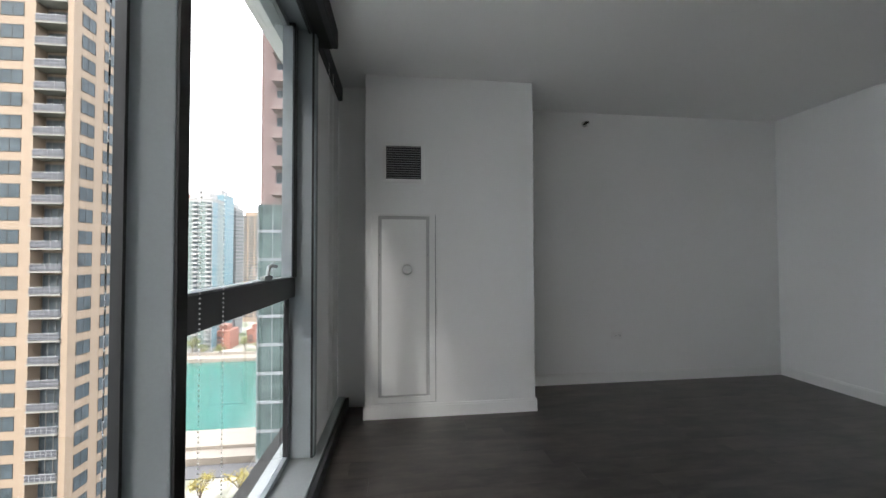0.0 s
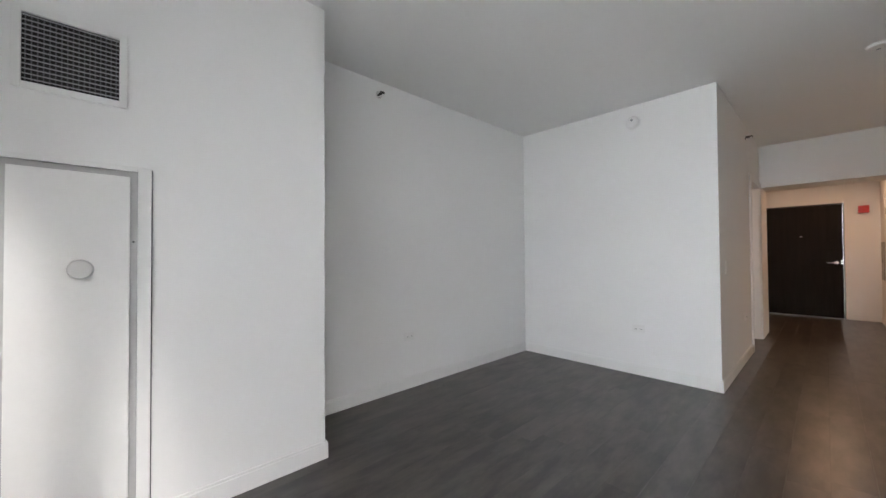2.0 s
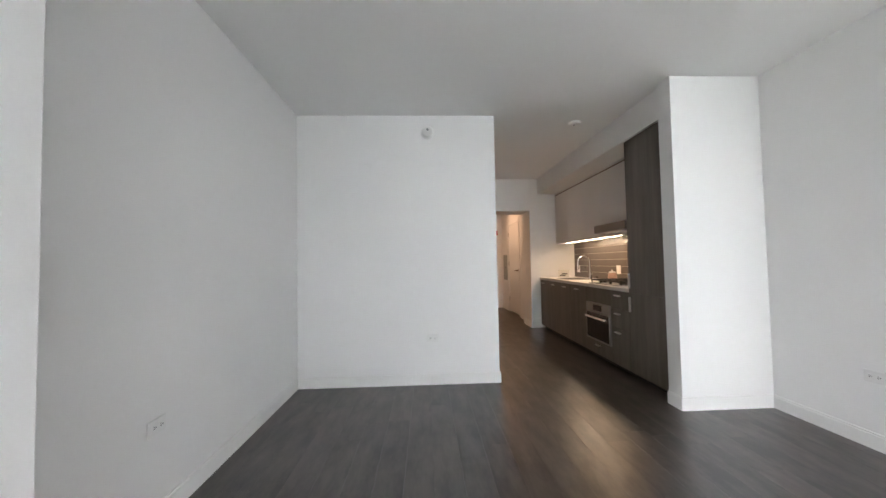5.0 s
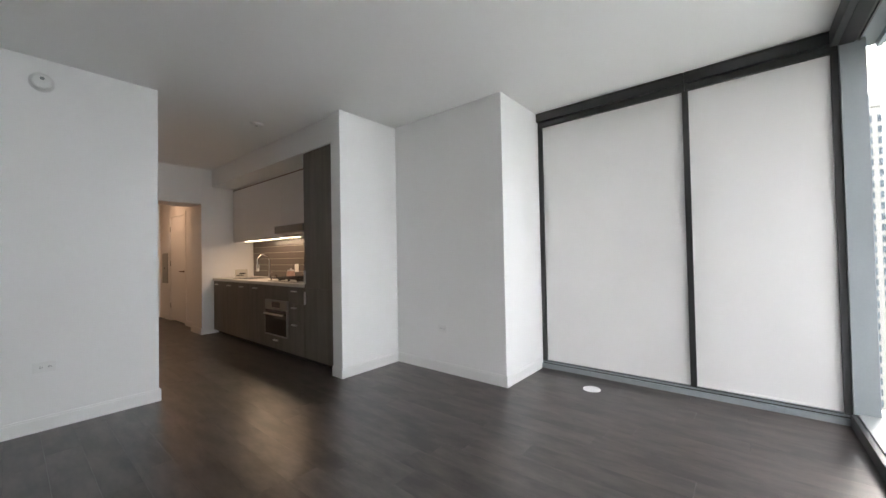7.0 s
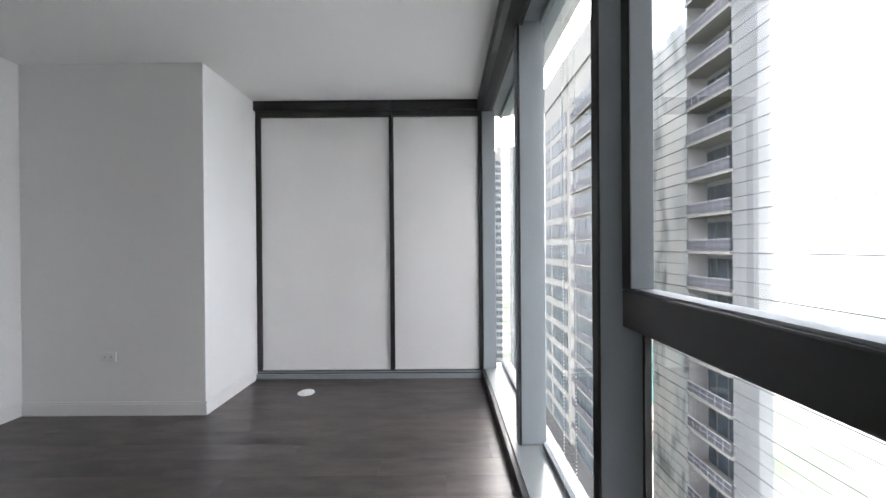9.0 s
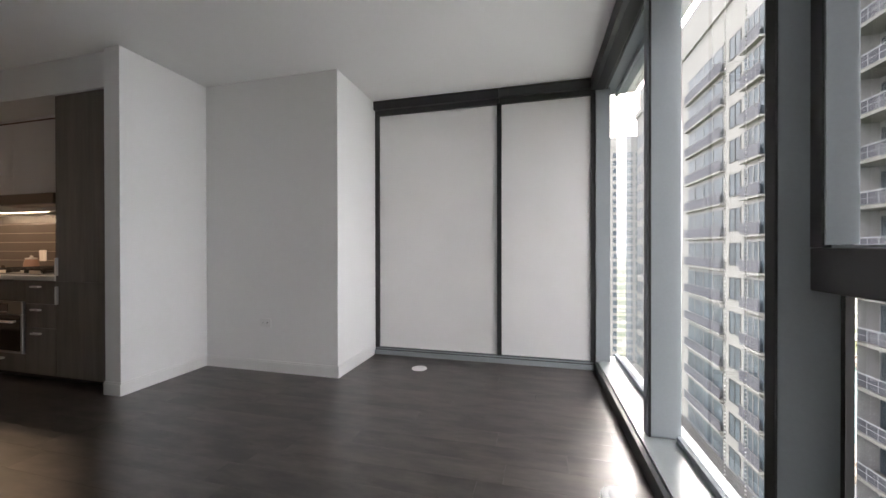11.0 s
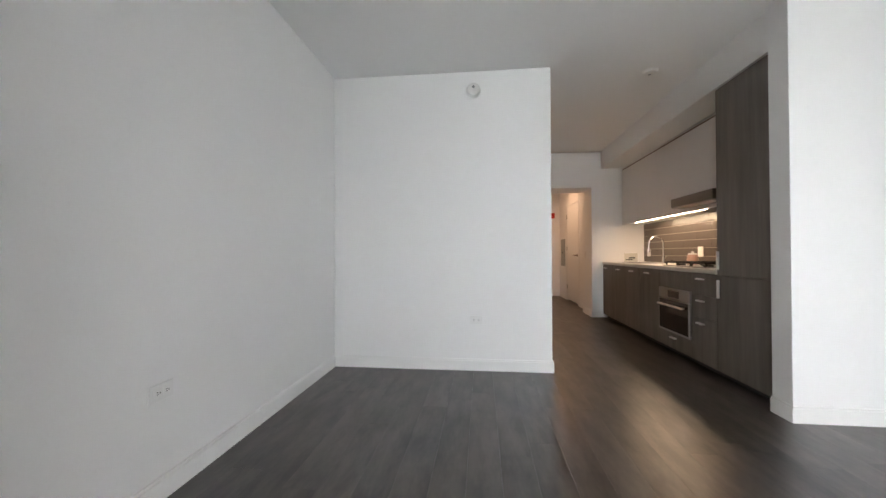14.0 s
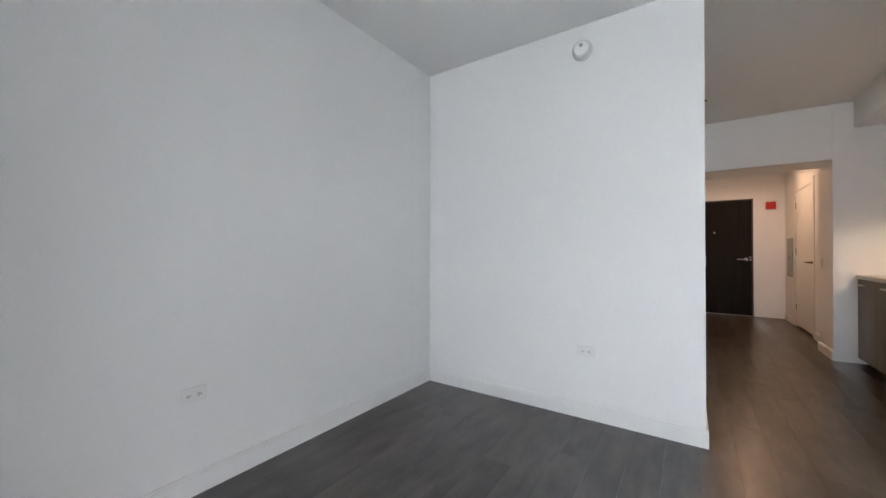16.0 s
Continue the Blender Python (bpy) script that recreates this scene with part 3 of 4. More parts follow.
TOWERGLASS = material("tower_glass", (0.045, 0.058, 0.068), 0.34, vary=0.5, scale=0.4, fine=1.2, bump=0.0, rough_vary=0.05, spec=0.06)
BLUEGLASS = material("blue_tower_glass", (0.04, 0.115, 0.145), 0.30, vary=0.3, scale=0.3, fine=1.0, bump=0.0, spec=0.35, rough_vary=0.02)
GREENGLASS = material("green_tower_glass", (0.080, 0.112, 0.108), 0.30, vary=0.4, scale=0.3, fine=1.0, bump=0.0, spec=0.35, rough_vary=0.02)
MIRRORGLASS = material("silver_tower_glass", (0.90, 0.94, 0.98), 0.06, 0.9, vary=0.12, scale=0.12, fine=0.5, bump=0.05)
# the light and dark blotches paint reflections of other buildings into the colour
WAVYGLASS = material("wavy_glass_painted_reflections", (0.84, 0.93, 0.97), 0.10, 0.85, vary=0.95, scale=0.35, fine=0.9, bump=1.0, stretch=(1, 1, 0.35))
RAILPANEL = material("frosted_rail_panel", (0.062, 0.064, 0.074), 0.6, vary=0.1, scale=0.5, fine=3, bump=0, spec=0.03)
RAILING = material("balcony_railing", (0.24, 0.255, 0.27), 0.5, vary=0.1)
WHITEFRAME = material("pale_window_frame", (0.11, 0.11, 0.107), 0.6, vary=0.08)
DARKFRAME = material("bronze_window_frame", (0.045, 0.047, 0.048), 0.6, vary=0.08, spec=0.05)
WATER = material("river_water", (0.020, 0.078, 0.066), 0.2, vary=0.2, scale=0.02, fine=0.7, bump=0.6)
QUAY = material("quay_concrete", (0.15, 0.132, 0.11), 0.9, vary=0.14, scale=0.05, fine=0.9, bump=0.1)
ROAD = material("asphalt", (0.06, 0.06, 0.062), 0.9, vary=0.2, scale=0.1, fine=2, bump=0.1)
LEAF = material("tree_leaf", (0.10, 0.115, 0.030), 0.7, vary=0.35, scale=0.6, fine=4)
LEAFY = material("yellow_tree_leaf", (0.27, 0.22, 0.035), 0.7, vary=0.35, scale=0.6, fine=4)
BARK = material("tree_bark", (0.09, 0.065, 0.045), 0.9, vary=0.3, scale=3, fine=30)


def ground_material():
    """Lawns, paving and gravel of a riverside city ground, seen from high up."""
    m = bpy.data.materials.new("city_ground")
    m.use_nodes = True
    n, l = m.node_tree.nodes, m.node_tree.links
    b = n["Principled BSDF"]
    b.inputs["Roughness"].default_value = 0.95
    geo = n.new("ShaderNodeNewGeometry")
    big, fine = n.new("ShaderNodeTexNoise"), n.new("ShaderNodeTexNoise")
    big.inputs["Scale"].default_value, big.inputs["Detail"].default_value = 0.045, 6
    fine.inputs["Scale"].default_value, fine.inputs["Detail"].default_value = 0.6, 5
    for t in (big, fine):
        l.new(geo.outputs["Position"], t.inputs["Vector"])
    ramp = n.new("ShaderNodeValToRGB")
    e = ramp.color_ramp.elements
    e[0].position, e[0].color = 0.40, (0.05, 0.07, 0.028, 1)
    e[1].position, e[1].color = 0.62, (0.24, 0.225, 0.20, 1)
    mid = e.new(0.50)
    mid.color = (0.09, 0.10, 0.065, 1)
    l.new(big.outputs["Fac"], ramp.inputs["Fac"])
    mr = n.new("ShaderNodeMapRange")
    mr.inputs["To Min"].default_value, mr.inputs["To Max"].default_value = 0.6, 1.4
    l.new(fine.outputs["Fac"], mr.inputs["Value"])
    mul = n.new("ShaderNodeVectorMath")
    mul.operation = "SCALE"
    l.new(ramp.outputs["Color"], mul.inputs[0])
    l.new(mr.outputs[0], mul.inputs["Scale"])
    l.new(mul.outputs["Vector"], b.inputs["Base Color"])
    return m


structure("ground", boxes((-2500, -2500, GZ - 2, 2500, 2500, GZ)), ground_material(), "city ground of lawns and paving far below", "ground")
structure("river", boxes((-1500, 140, GZ, 900, 236, GZ + 0.4)), WATER, "wide teal green river", "water")
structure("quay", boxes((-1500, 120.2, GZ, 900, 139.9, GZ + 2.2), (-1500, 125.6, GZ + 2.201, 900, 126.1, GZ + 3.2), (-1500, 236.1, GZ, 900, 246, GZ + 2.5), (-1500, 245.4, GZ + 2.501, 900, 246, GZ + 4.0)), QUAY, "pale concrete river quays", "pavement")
structure("road", boxes((-1500, 113, GZ, 900, 119.9, GZ + 0.3)), ROAD, "dark asphalt riverside road", "road")

BAY = {}


def bay_meshes(kind, w, wall):
    """The shared pieces of one storey of one bay, built along +x with the front towards -y: (name, mesh)."""
    key = (kind, round(w, 2), wall.name)
    if key in BAY:
        return BAY[key]
    if kind == "window":
        out = [("window_frame", mesh_of("window_frame", boxes((0.12 * w, -0.10, 0.75, 0.88 * w, 0.02, 0.87), (0.12 * w, -0.10, 2.33, 0.88 * w, 0.02, 2.45), (0.12 * w, -0.10, 0.87, 0.12 * w + 0.1, 0.02, 2.33), (0.88 * w - 0.1, -0.10, 0.87, 0.88 * w, 0.02, 2.33), (0.5 * w - 0.05, -0.08, 0.87, 0.5 * w + 0.05, 0.02, 2.33)), WHITEFRAME)),
               ("pane", mesh_of("pane", boxes((0.12 * w + 0.1, -0.04, 0.87, 0.88 * w - 0.1, 0.01, 2.33)), TOWERGLASS))]
    elif kind == "band":
        out = [("window_frame", mesh_of("window_frame", boxes((0.0, -0.12, 0.55, w, 0.02, 0.75), (0.0, -0.12, 2.55, w, 0.02, 2.7), *[(w * k / 4 - 0.05, -0.10, 0.75, w * k / 4 + 0.05, 0.02, 2.55) for k in range(1, 4)]), WHITEFRAME)),
               ("pane", mesh_of("pane", boxes((0.0, -0.04, 0.75, w, 0.01, 2.55)), TOWERGLASS))]
    elif kind == "deep_loggia":
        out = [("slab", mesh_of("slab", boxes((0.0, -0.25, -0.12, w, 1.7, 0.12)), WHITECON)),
               ("railing", mesh_of("railing", boxes((0.01 * w, -0.22, 1.05, 0.99 * w, -0.16, 1.11), (0.01 * w, -0.21, 0.60, 0.99 * w, -0.18, 0.63), *[(w * k / 6 - 0.02, -0.21, 0.12, w * k / 6 + 0.02, -0.18, 1.05) for k in range(1, 6)]), RAILING)),
               ("rail_panel", mesh_of("rail_panel", boxes((0.02 * w, -0.20, 0.20, 0.98 * w, -0.19, 1.0)), RAILPANEL)),
               ("mullion", mesh_of("mullion", boxes(*[(w * k / 4 - 0.05, 1.55, 0.13, w * k / 4 + 0.05, 1.62, 2.6) for k in range(1, 4)]), WHITEFRAME)),
               ("pane", mesh_of("pane", boxes((0.04 * w, 1.62, 0.13, 0.96 * w, 1.69, 2.6)), TOWERGLASS))]
    elif kind == "terrace":
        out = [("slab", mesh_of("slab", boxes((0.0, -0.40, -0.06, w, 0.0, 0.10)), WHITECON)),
               ("railing", mesh_of("railing", boxes((0.0, -0.37, 1.04, w, -0.33, 1.08), *[(w * k / 5 - 0.02, -0.36, 0.11, w * k / 5 + 0.02, -0.34, 1.04) for k in range(1, 5)]), WHITEFRAME)),
               ("rail_panel", mesh_of("rail_panel", boxes((0.02, -0.355, 0.16, w - 0.02, -0.345, 1.0)), RAILPANEL)),
               ("window_frame", mesh_of("window_frame", boxes((0.0, -0.08, 2.45, w, 0.0, 2.62), *[(w * k / 4 - 0.06, -0.08, 0.12, w * k / 4 + 0.06, 0.0, 2.45) for k in range(1, 4)]), WHITEFRAME)),
               ("pane", mesh_of("pane", boxes((0.04 * w, -0.05, 0.12, 0.96 * w, 0.01, 2.45)), TOWERGLASS))]
    elif kind == "pane_pair":
        out = [("window_frame", mesh_of("window_frame", boxes((0.0, -0.05, 0.50, w, 0.02, 0.58), (0.0, -0.05, 2.32, w, 0.02, 2.40), (0.0, -0.05, 0.58, 0.10, 0.02, 2.32), (w - 0.10, -0.05, 0.58, w, 0.02, 2.32), (0.5 * w - 0.06, -0.05, 0.58, 0.5 * w + 0.06, 0.02, 2.32)), DARKFRAME)),
               ("pane", mesh_of("pane", boxes((0.10, -0.02, 0.58, 0.5 * w - 0.06, 0.01, 2.32), (0.5 * w + 0.06, -0.02, 0.58, w - 0.10, 0.01, 2.32)), TOWERGLASS))]
    elif kind == "wide_window":
        out = [("window_frame", mesh_of("window_frame", boxes((0.0, -0.06, 0.70, w, 0.02, 0.80), (0.0, -0.06, 2.55, w, 0.02, 2.62), (0.0, -0.06, 0.8, 0.07, 0.02, 2.55), (w - 0.07, -0.06, 0.8, w, 0.02, 2.55), (0.48 * w, -0.05, 0.8, 0.52 * w, 0.02, 2.55)), DARKFRAME)),
               ("pane", mesh_of("pane", boxes((0.07, -0.03, 0.8, w - 0.07, 0.01, 2.55)), TOWERGLASS))]
    elif kind == "solid_balcony":
        out = [("slab", mesh_of("slab", boxes((0.02 * w, -1.6, -0.14, 0.98 * w, 0.0, 0.10), (0.02 * w, -1.6, 0.1, 0.98 * w, -1.5, 1.0)), wall)),
               ("pane", mesh_of("pane", boxes((0.06 * w, -0.05, 0.12, 0.94 * w, 0.01, 2.5)), TOWERGLASS))]
    else:
        glass = {"blue": BLUEGLASS, "green": GREENGLASS, "mirror": MIRRORGLASS, "wavy": WAVYGLASS}[kind]
        silver = kind in ("mirror", "wavy")
        n = max(2, round(w / 1.5))
        bars = [(0, -0.07, z, w, 0.0, z + 0.035) for z in (1.03, 2.06)] if silver else [(w * k / n - 0.03, -0.11, 0.28, w * k / n + 0.03, 0.0, 2.98) for k in range(n + 1)]
        out = [("pane", mesh_of("pane", boxes((0, -0.05, 0.04 if silver else 0.30, w, 0.01, 3.11 if silver else 2.98)), glass)),
               ("spandrel", mesh_of("spandrel", boxes((0, -0.08 if silver else -0.12, -0.02, w, 0.01, 0.03 if silver else 0.28), *bars), VENTGREY if silver else RAILING))]
    BAY[key] = out
    return out


def tower(name, label, x0, y0, x1, y1, top, wall, faces, low=-58.0, storey=3.0, cap=True, recess=None, east_slot=None):
    """A tower; faces: (side, (start, end, kind), ...) with lengths from the face's first corner, seen from outside, left to right."""
    t = thing(name, label, "building", ((x0 + x1) / 2, (y0 + y1) / 2, GZ), "city towers")
    cx, cy = (x0 + x1) / 2, (y0 + y1) / 2
    if recess:  # a deep slot up the south face, behind the stacked balconies
        a, b, deep = x0 - cx + recess[0], x0 - cx + recess[1], y0 - cy + recess[2]
        part("wall", boxes((x0 - cx, y0 - cy, 0, a, deep, top - GZ), (b, y0 - cy, 0, x1 - cx, deep, top - GZ), (x0 - cx, deep, 0, x1 - cx, y1 - cy, top - GZ)), wall, t)
    elif east_slot:  # the same up the east face
        a, b, deep = y0 - cy + east_slot[0], y0 - cy + east_slot[1], x1 - cx - east_slot[2]
        part("wall", boxes((deep, y0 - cy, 0, x1 - cx, a, top - GZ), (deep, b, 0, x1 - cx, y1 - cy, top - GZ), (x0 - cx, y0 - cy, 0, deep, y1 - cy, top - GZ)), wall, t)
    else:
        part("wall", boxes((x0 - cx, y0 - cy, 0, x1 - cx, y1 - cy, top - GZ)), wall, t)
    if cap:
        inset = min(3.0, (x1 - x0) / 4, (y1 - y0) / 4)
        part("roof", boxes((x0 - cx - 0.2, y0 - cy - 0.2, top - GZ + 0.001, x1 - cx + 0.2, y1 - cy + 0.2, top - GZ + 0.9), (x0 - cx + inset, y0 - cy + inset, top - GZ + 0.9, x1 - cx - inset, y1 - cy - inset, top - GZ + 4.5)), wall, t)
    for side, *bays in faces:
        ox, oy, rz = {"s": (x0 - cx, y0 - cy, 0), "e": (x1 - cx, y0 - cy, 90), "n": (x1 - cx, y1 - cy, 180)}[side]
        turn = pose(ox, oy, 0, 0, 0, rz)
        for a, b, kind in bays:
            z = low
            while z + storey <= top:
                for nm, me in bay_meshes(kind, b - a, wall):
                    ob = new(nm, me)
                    ob.parent = t
                    ob.matrix_local = turn @ Matrix.Translation((a, 0, z - GZ))
                z += storey
    return t


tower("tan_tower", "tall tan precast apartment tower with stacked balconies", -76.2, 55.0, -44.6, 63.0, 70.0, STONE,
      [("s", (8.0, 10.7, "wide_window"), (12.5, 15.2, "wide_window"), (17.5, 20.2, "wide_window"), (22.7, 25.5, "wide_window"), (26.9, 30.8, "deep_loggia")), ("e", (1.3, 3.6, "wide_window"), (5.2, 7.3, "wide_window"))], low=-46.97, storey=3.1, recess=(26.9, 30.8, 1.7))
tower("rose_tower", "rose precast tower with small white balconies", -14.8, 41.0, 8.0, 58.0, 75.0, PINKCON, [("s", (1.5, 3.3, "solid_balcony"), (4.6, 8.0, "window"))], low=8.0)
tower("green_glass_podium", "green glass lower tower with pale slab edges", -14.9, 40.6, 8.2, 40.98, 7.0, GREYCON, [("s", (0.0, 4.5, "green"), (4.5, 9.0, "green"))], low=-56.0, cap=False)
tower("balcony_tower", "far pale tower with green glass and white balconies", -145.2, 262.0, -126.5, 278.0, 41.5, GREYCON, [("s", (0.2, 6.2, "green"), (6.5, 10.0, "solid_balcony"), (10.2, 14.6, "green"), (15.0, 18.5, "solid_balcony")), ("e", (0.4, 7.4, "blue"), (8.0, 15.6, "green"))], low=-59.0)
tower("teal_glass_tower", "far teal blue glass tower with a flat roof", -157.0, 290.0, -132.0, 306.0, 49.0, GREYCON, [("s", (0.0, 8.0, "blue"), (8.0, 16.0, "blue"), (16.0, 25.0, "blue")), ("e", (0.0, 8.0, "blue"), (8.0, 16.0, "blue"))], low=-59.0)
tower("blue_tower", "far dark blue glass tower", -145.5, 318.0, -135.0, 332.0, 42.5, GREYCON, [("s", (0.2, 5.2, "band"), (5.4, 10.3, "band")), ("e", (0.5, 6.5, "band"), (7.0, 13.0, "band"))])
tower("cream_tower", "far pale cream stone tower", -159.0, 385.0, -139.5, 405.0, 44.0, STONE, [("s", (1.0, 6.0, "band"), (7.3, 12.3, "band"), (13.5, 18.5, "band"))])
tower("red_tower", "far orange brick apartment tower", -163.0, 262.0, -145.6, 280.0, 42.0, REDBRICK, [("s", (0.8, 5.2, "window"), (6.2, 10.8, "solid_balcony"), (11.8, 16.4, "window"))], low=-59.0)
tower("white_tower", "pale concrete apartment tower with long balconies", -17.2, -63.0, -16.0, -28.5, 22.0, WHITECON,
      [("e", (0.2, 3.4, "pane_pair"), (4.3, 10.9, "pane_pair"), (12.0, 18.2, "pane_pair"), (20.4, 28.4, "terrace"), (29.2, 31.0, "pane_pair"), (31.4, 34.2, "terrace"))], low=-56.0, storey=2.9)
# north of y -21 it is added, unseen, to block low western sky
tower("silver_glass_tower", "silver glass tower with stacked recessed balconies, lengthened to block the west sky", -46.0, -47.0, -22.0, 9.0, 60.0, GREYCON,
      [("e", (2.0, 9.3, "wavy"), (9.3, 16.6, "wavy"), (16.6, 21.7, "deep_loggia"), (21.7, 28.5, "mirror"), (28.5, 35.3, "mirror"), (35.3, 42.1, "mirror"), (42.1, 48.9, "mirror"), (48.9, 55.7, "mirror"))], low=-56.0, storey=3.15, east_slot=(16.6, 21.7, 1.7))
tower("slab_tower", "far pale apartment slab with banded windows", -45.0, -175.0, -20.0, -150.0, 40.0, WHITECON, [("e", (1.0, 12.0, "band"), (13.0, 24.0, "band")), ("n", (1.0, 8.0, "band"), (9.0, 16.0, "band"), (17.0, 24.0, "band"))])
for k, (x, wdt, hgt) in enumerate(((-178, 26, 10), (-148, 30, 12), (-114, 24, 9), (-86, 34, 11), (-48, 30, 13))):
    tower("brick_rowhouse", "low red brick waterfront row house", x, 270.0 if k % 2 else 288.0, x + wdt, 284.0 if k % 2 else 304.0, GZ + hgt, REDBRICK, [("s", *[(1.0 + 5.0 * j, 5.0 + 5.0 * j, "window") for j in range(int((wdt - 2) / 5))])], low=GZ + 0.6)


def tree(where, tall, leaf, seed, label):
    """Tapered trunk with limbs, and a crown of many small leaf clumps with an uneven outline."""
    r = random.Random(seed)
    t = thing("tree", label, "tree", where, "riverside trees")
    bm = bmesh.new()
    tips = []
    for i in range(7):
        a, lean = r.uniform(0, 6.28), r.uniform(0.15, 0.38) * tall
        base = r.uniform(0.25, 0.5) * tall
        tip = Vector((math.cos(a) * lean, math.sin(a) * lean, r.uniform(0.6, 0.95) * tall))
        tips.append(tip)
        limb = tube([(0, 0, base), Vector((0, 0, base)).lerp(tip, 0.5) + Vector((0, 0, 0.03 * tall)), tip], 0.018 * tall, 6)
        me = bpy.data.meshes.new("limb")
        limb.to_mesh(me)
        limb.free()
        bm.from_mesh(me)
    stem = turned([(0.035 * tall, 0), (0.024 * tall, 0.25 * tall), (0.014 * tall, 0.6 * tall), (0.004 * tall, 0.9 * tall)], "Z", 10)
    me = bpy.data.meshes.new("stem")
    stem.to_mesh(me)
    stem.free()
    bm.from_mesh(me)
    part("trunk", bm, BARK, t)
    verts, quads = [], []
    for tip in tips:
        for _ in range(110):
            c = tip + Vector((r.gauss(0, 0.09), r.gauss(0, 0.09), r.gauss(0, 0.075))) * tall
            u = Vector((r.uniform(-1, 1), r.uniform(-1, 1), r.uniform(-1, 1))).normalized()
            v = u.orthogonal().normalized()
            s = r.uniform(0.012, 0.03) * tall
            k = len(verts)
            verts += [c + u * s, c + v * s * 0.7, c - u * s, c - v * s * 0.7]
            quads.append((k, k + 1, k + 2, k + 3))
    me = bpy.data.meshes.new("crown")
    me.from_pydata(verts, [], quads)
    me.materials.append(leaf)
    crown = new("crown", me)
    crown.parent = t


rt = random.Random(9)
for k in range(9):
    tree((-62 + 9 * k + rt.uniform(-3, 3), rt.uniform(101, 110), GZ), rt.uniform(6, 9), LEAFY if k % 3 else LEAF, 20 + k, "yellowing street tree beside the road")
for k in range(22):
    tree((-190 + 9.5 * k + rt.uniform(-3, 3), rt.uniform(248, 263), GZ), rt.uniform(8, 12), LEAF, 60 + k, "green tree along the far river bank")
for k in range(6):
    tree((rt.uniform(-20, -10), -30 + 7 * k, GZ), rt.uniform(8, 12), LEAF, 90 + k, "green park tree far below the window")


# ---- kitchen ----
HOODSTEEL = material("dull_hood_steel", (0.20, 0.185, 0.17), 0.4, 0.8, vary=0.08, stretch=(1, 20, 20))
FY = 0.272  # front plane of the doors


def pull(parent, x, z, upright=False, w=0.10):
    """A slim steel tab handle."""
    d = (x - 0.006, FY + 0.001, z - w / 2, x + 0.006, FY + 0.022, z + w / 2) if upright else (x - w / 2, FY + 0.001, z - 0.007, x + w / 2, FY + 0.028, z + 0.007)
    part("handle", boxes(d, bevel=0.002), NICKEL, parent, "satin nickel handle")


def base_unit(x0, x1, fronts, label):
    """fronts: (name, x0, x1, z0, z1, handle x or None, handle z, upright)."""
    u = thing("base_cabinet", label, "cabinet", ((x0 + x1) / 2, 0, 0), "kitchen base cabinets")
    cx = (x0 + x1) / 2
    part("body", boxes((x0 - cx + 0.002, -0.368, 0.06, x1 - cx - 0.002, FY - 0.021, 0.862)), CABINET, u)
    for nm, a, b, z0, z1, hx, hz, up in fronts:
        f = part(nm, boxes((a - cx + 0.0015, FY - 0.019, z0 + 0.0015, b - cx - 0.0015, FY, z1 - 0.0015), bevel=0.0012), CABINET, u)
        if hx is not None:
            pull(f, hx - cx, hz, up)
    return u


for a, b, hx in ((6.52, 6.946, 6.80), (6.05, 6.52, 6.28), (5.58, 6.05, 5.81), (5.07, 5.58, 5.36)):
    base_unit(a, b, [("door", a, b, 0.06, 0.862, hx, 0.808, False)], "grey oak base cabinet with a single door")
ou = base_unit(4.455, 5.07, [("drawer", 4.455, 5.07, 0.06, 0.222, 4.77, 0.175, False), ("panel", 4.455, 5.07, 0.682, 0.862, None, 0, False)], "grey oak oven housing with a low drawer")
base_unit(4.082, 4.455, [("drawer", 4.082, 4.455, 0.06, 0.46, 4.30, 0.412, False), ("drawer", 4.082, 4.455, 0.46, 0.665, 4.30, 0.615, False), ("drawer", 4.082, 4.455, 0.665, 0.862, 4.30, 0.812, False)], "grey oak three-drawer base cabinet")
tc = thing("tall_cabinet", "tall grey oak cabinet with two stacked doors", "cabinet", (3.761, 0, 0))
part("body", boxes((-0.317, -0.368, 0.06, 0.317, FY - 0.021, 2.416)), CABINET, tc)
for z0, z1, hz in ((0.06, 0.862, 0.745), (0.862, 2.416, 0.985)):
    f = part("door", boxes((-0.3155, FY - 0.019, z0 + 0.002, 0.3155, FY, z1 - 0.002), bevel=0.0012), CABINET, tc)
    pull(f, 0.29, hz, True, 0.15)
structure("toe_kick", boxes((3.443, 0.12, 0.0, 6.946, 0.20, 0.058)), DARKSLOT, "dark recessed toe kick under the cabinets", "trim")

ov = thing("oven", "built-in steel oven with a dark glass door", "oven", (4.765, FY, 0.222))
part("fascia", boxes((-0.297, -0.02, 0.345, 0.297, 0.012, 0.455), bevel=0.003), STEEL, ov)
part("display", boxes((-0.11, 0.0125, 0.365, 0.10, 0.0145, 0.435)), BLACKGLASS, ov, "black display")
od = part("door", boxes((-0.297, -0.02, 0.003, 0.297, 0.014, 0.338), bevel=0.003), STEEL, ov, "steel-edged oven door")
part("glass", boxes((-0.275, 0.0145, 0.025, 0.275, 0.017, 0.334), bevel=0.001), BLACKGLASS, od, "dark oven glass")
part("handle", tube([(-0.24, 0.05, 0.285), (0, 0.052, 0.285), (0.24, 0.05, 0.285)], 0.011, 16), NICKEL, od, "steel bar handle", True)
for hx in (-0.215, 0.215):
    part("handle_post", boxes((hx - 0.01, 0.0142, 0.277, hx + 0.01, 0.05, 0.293)), STEEL, od)

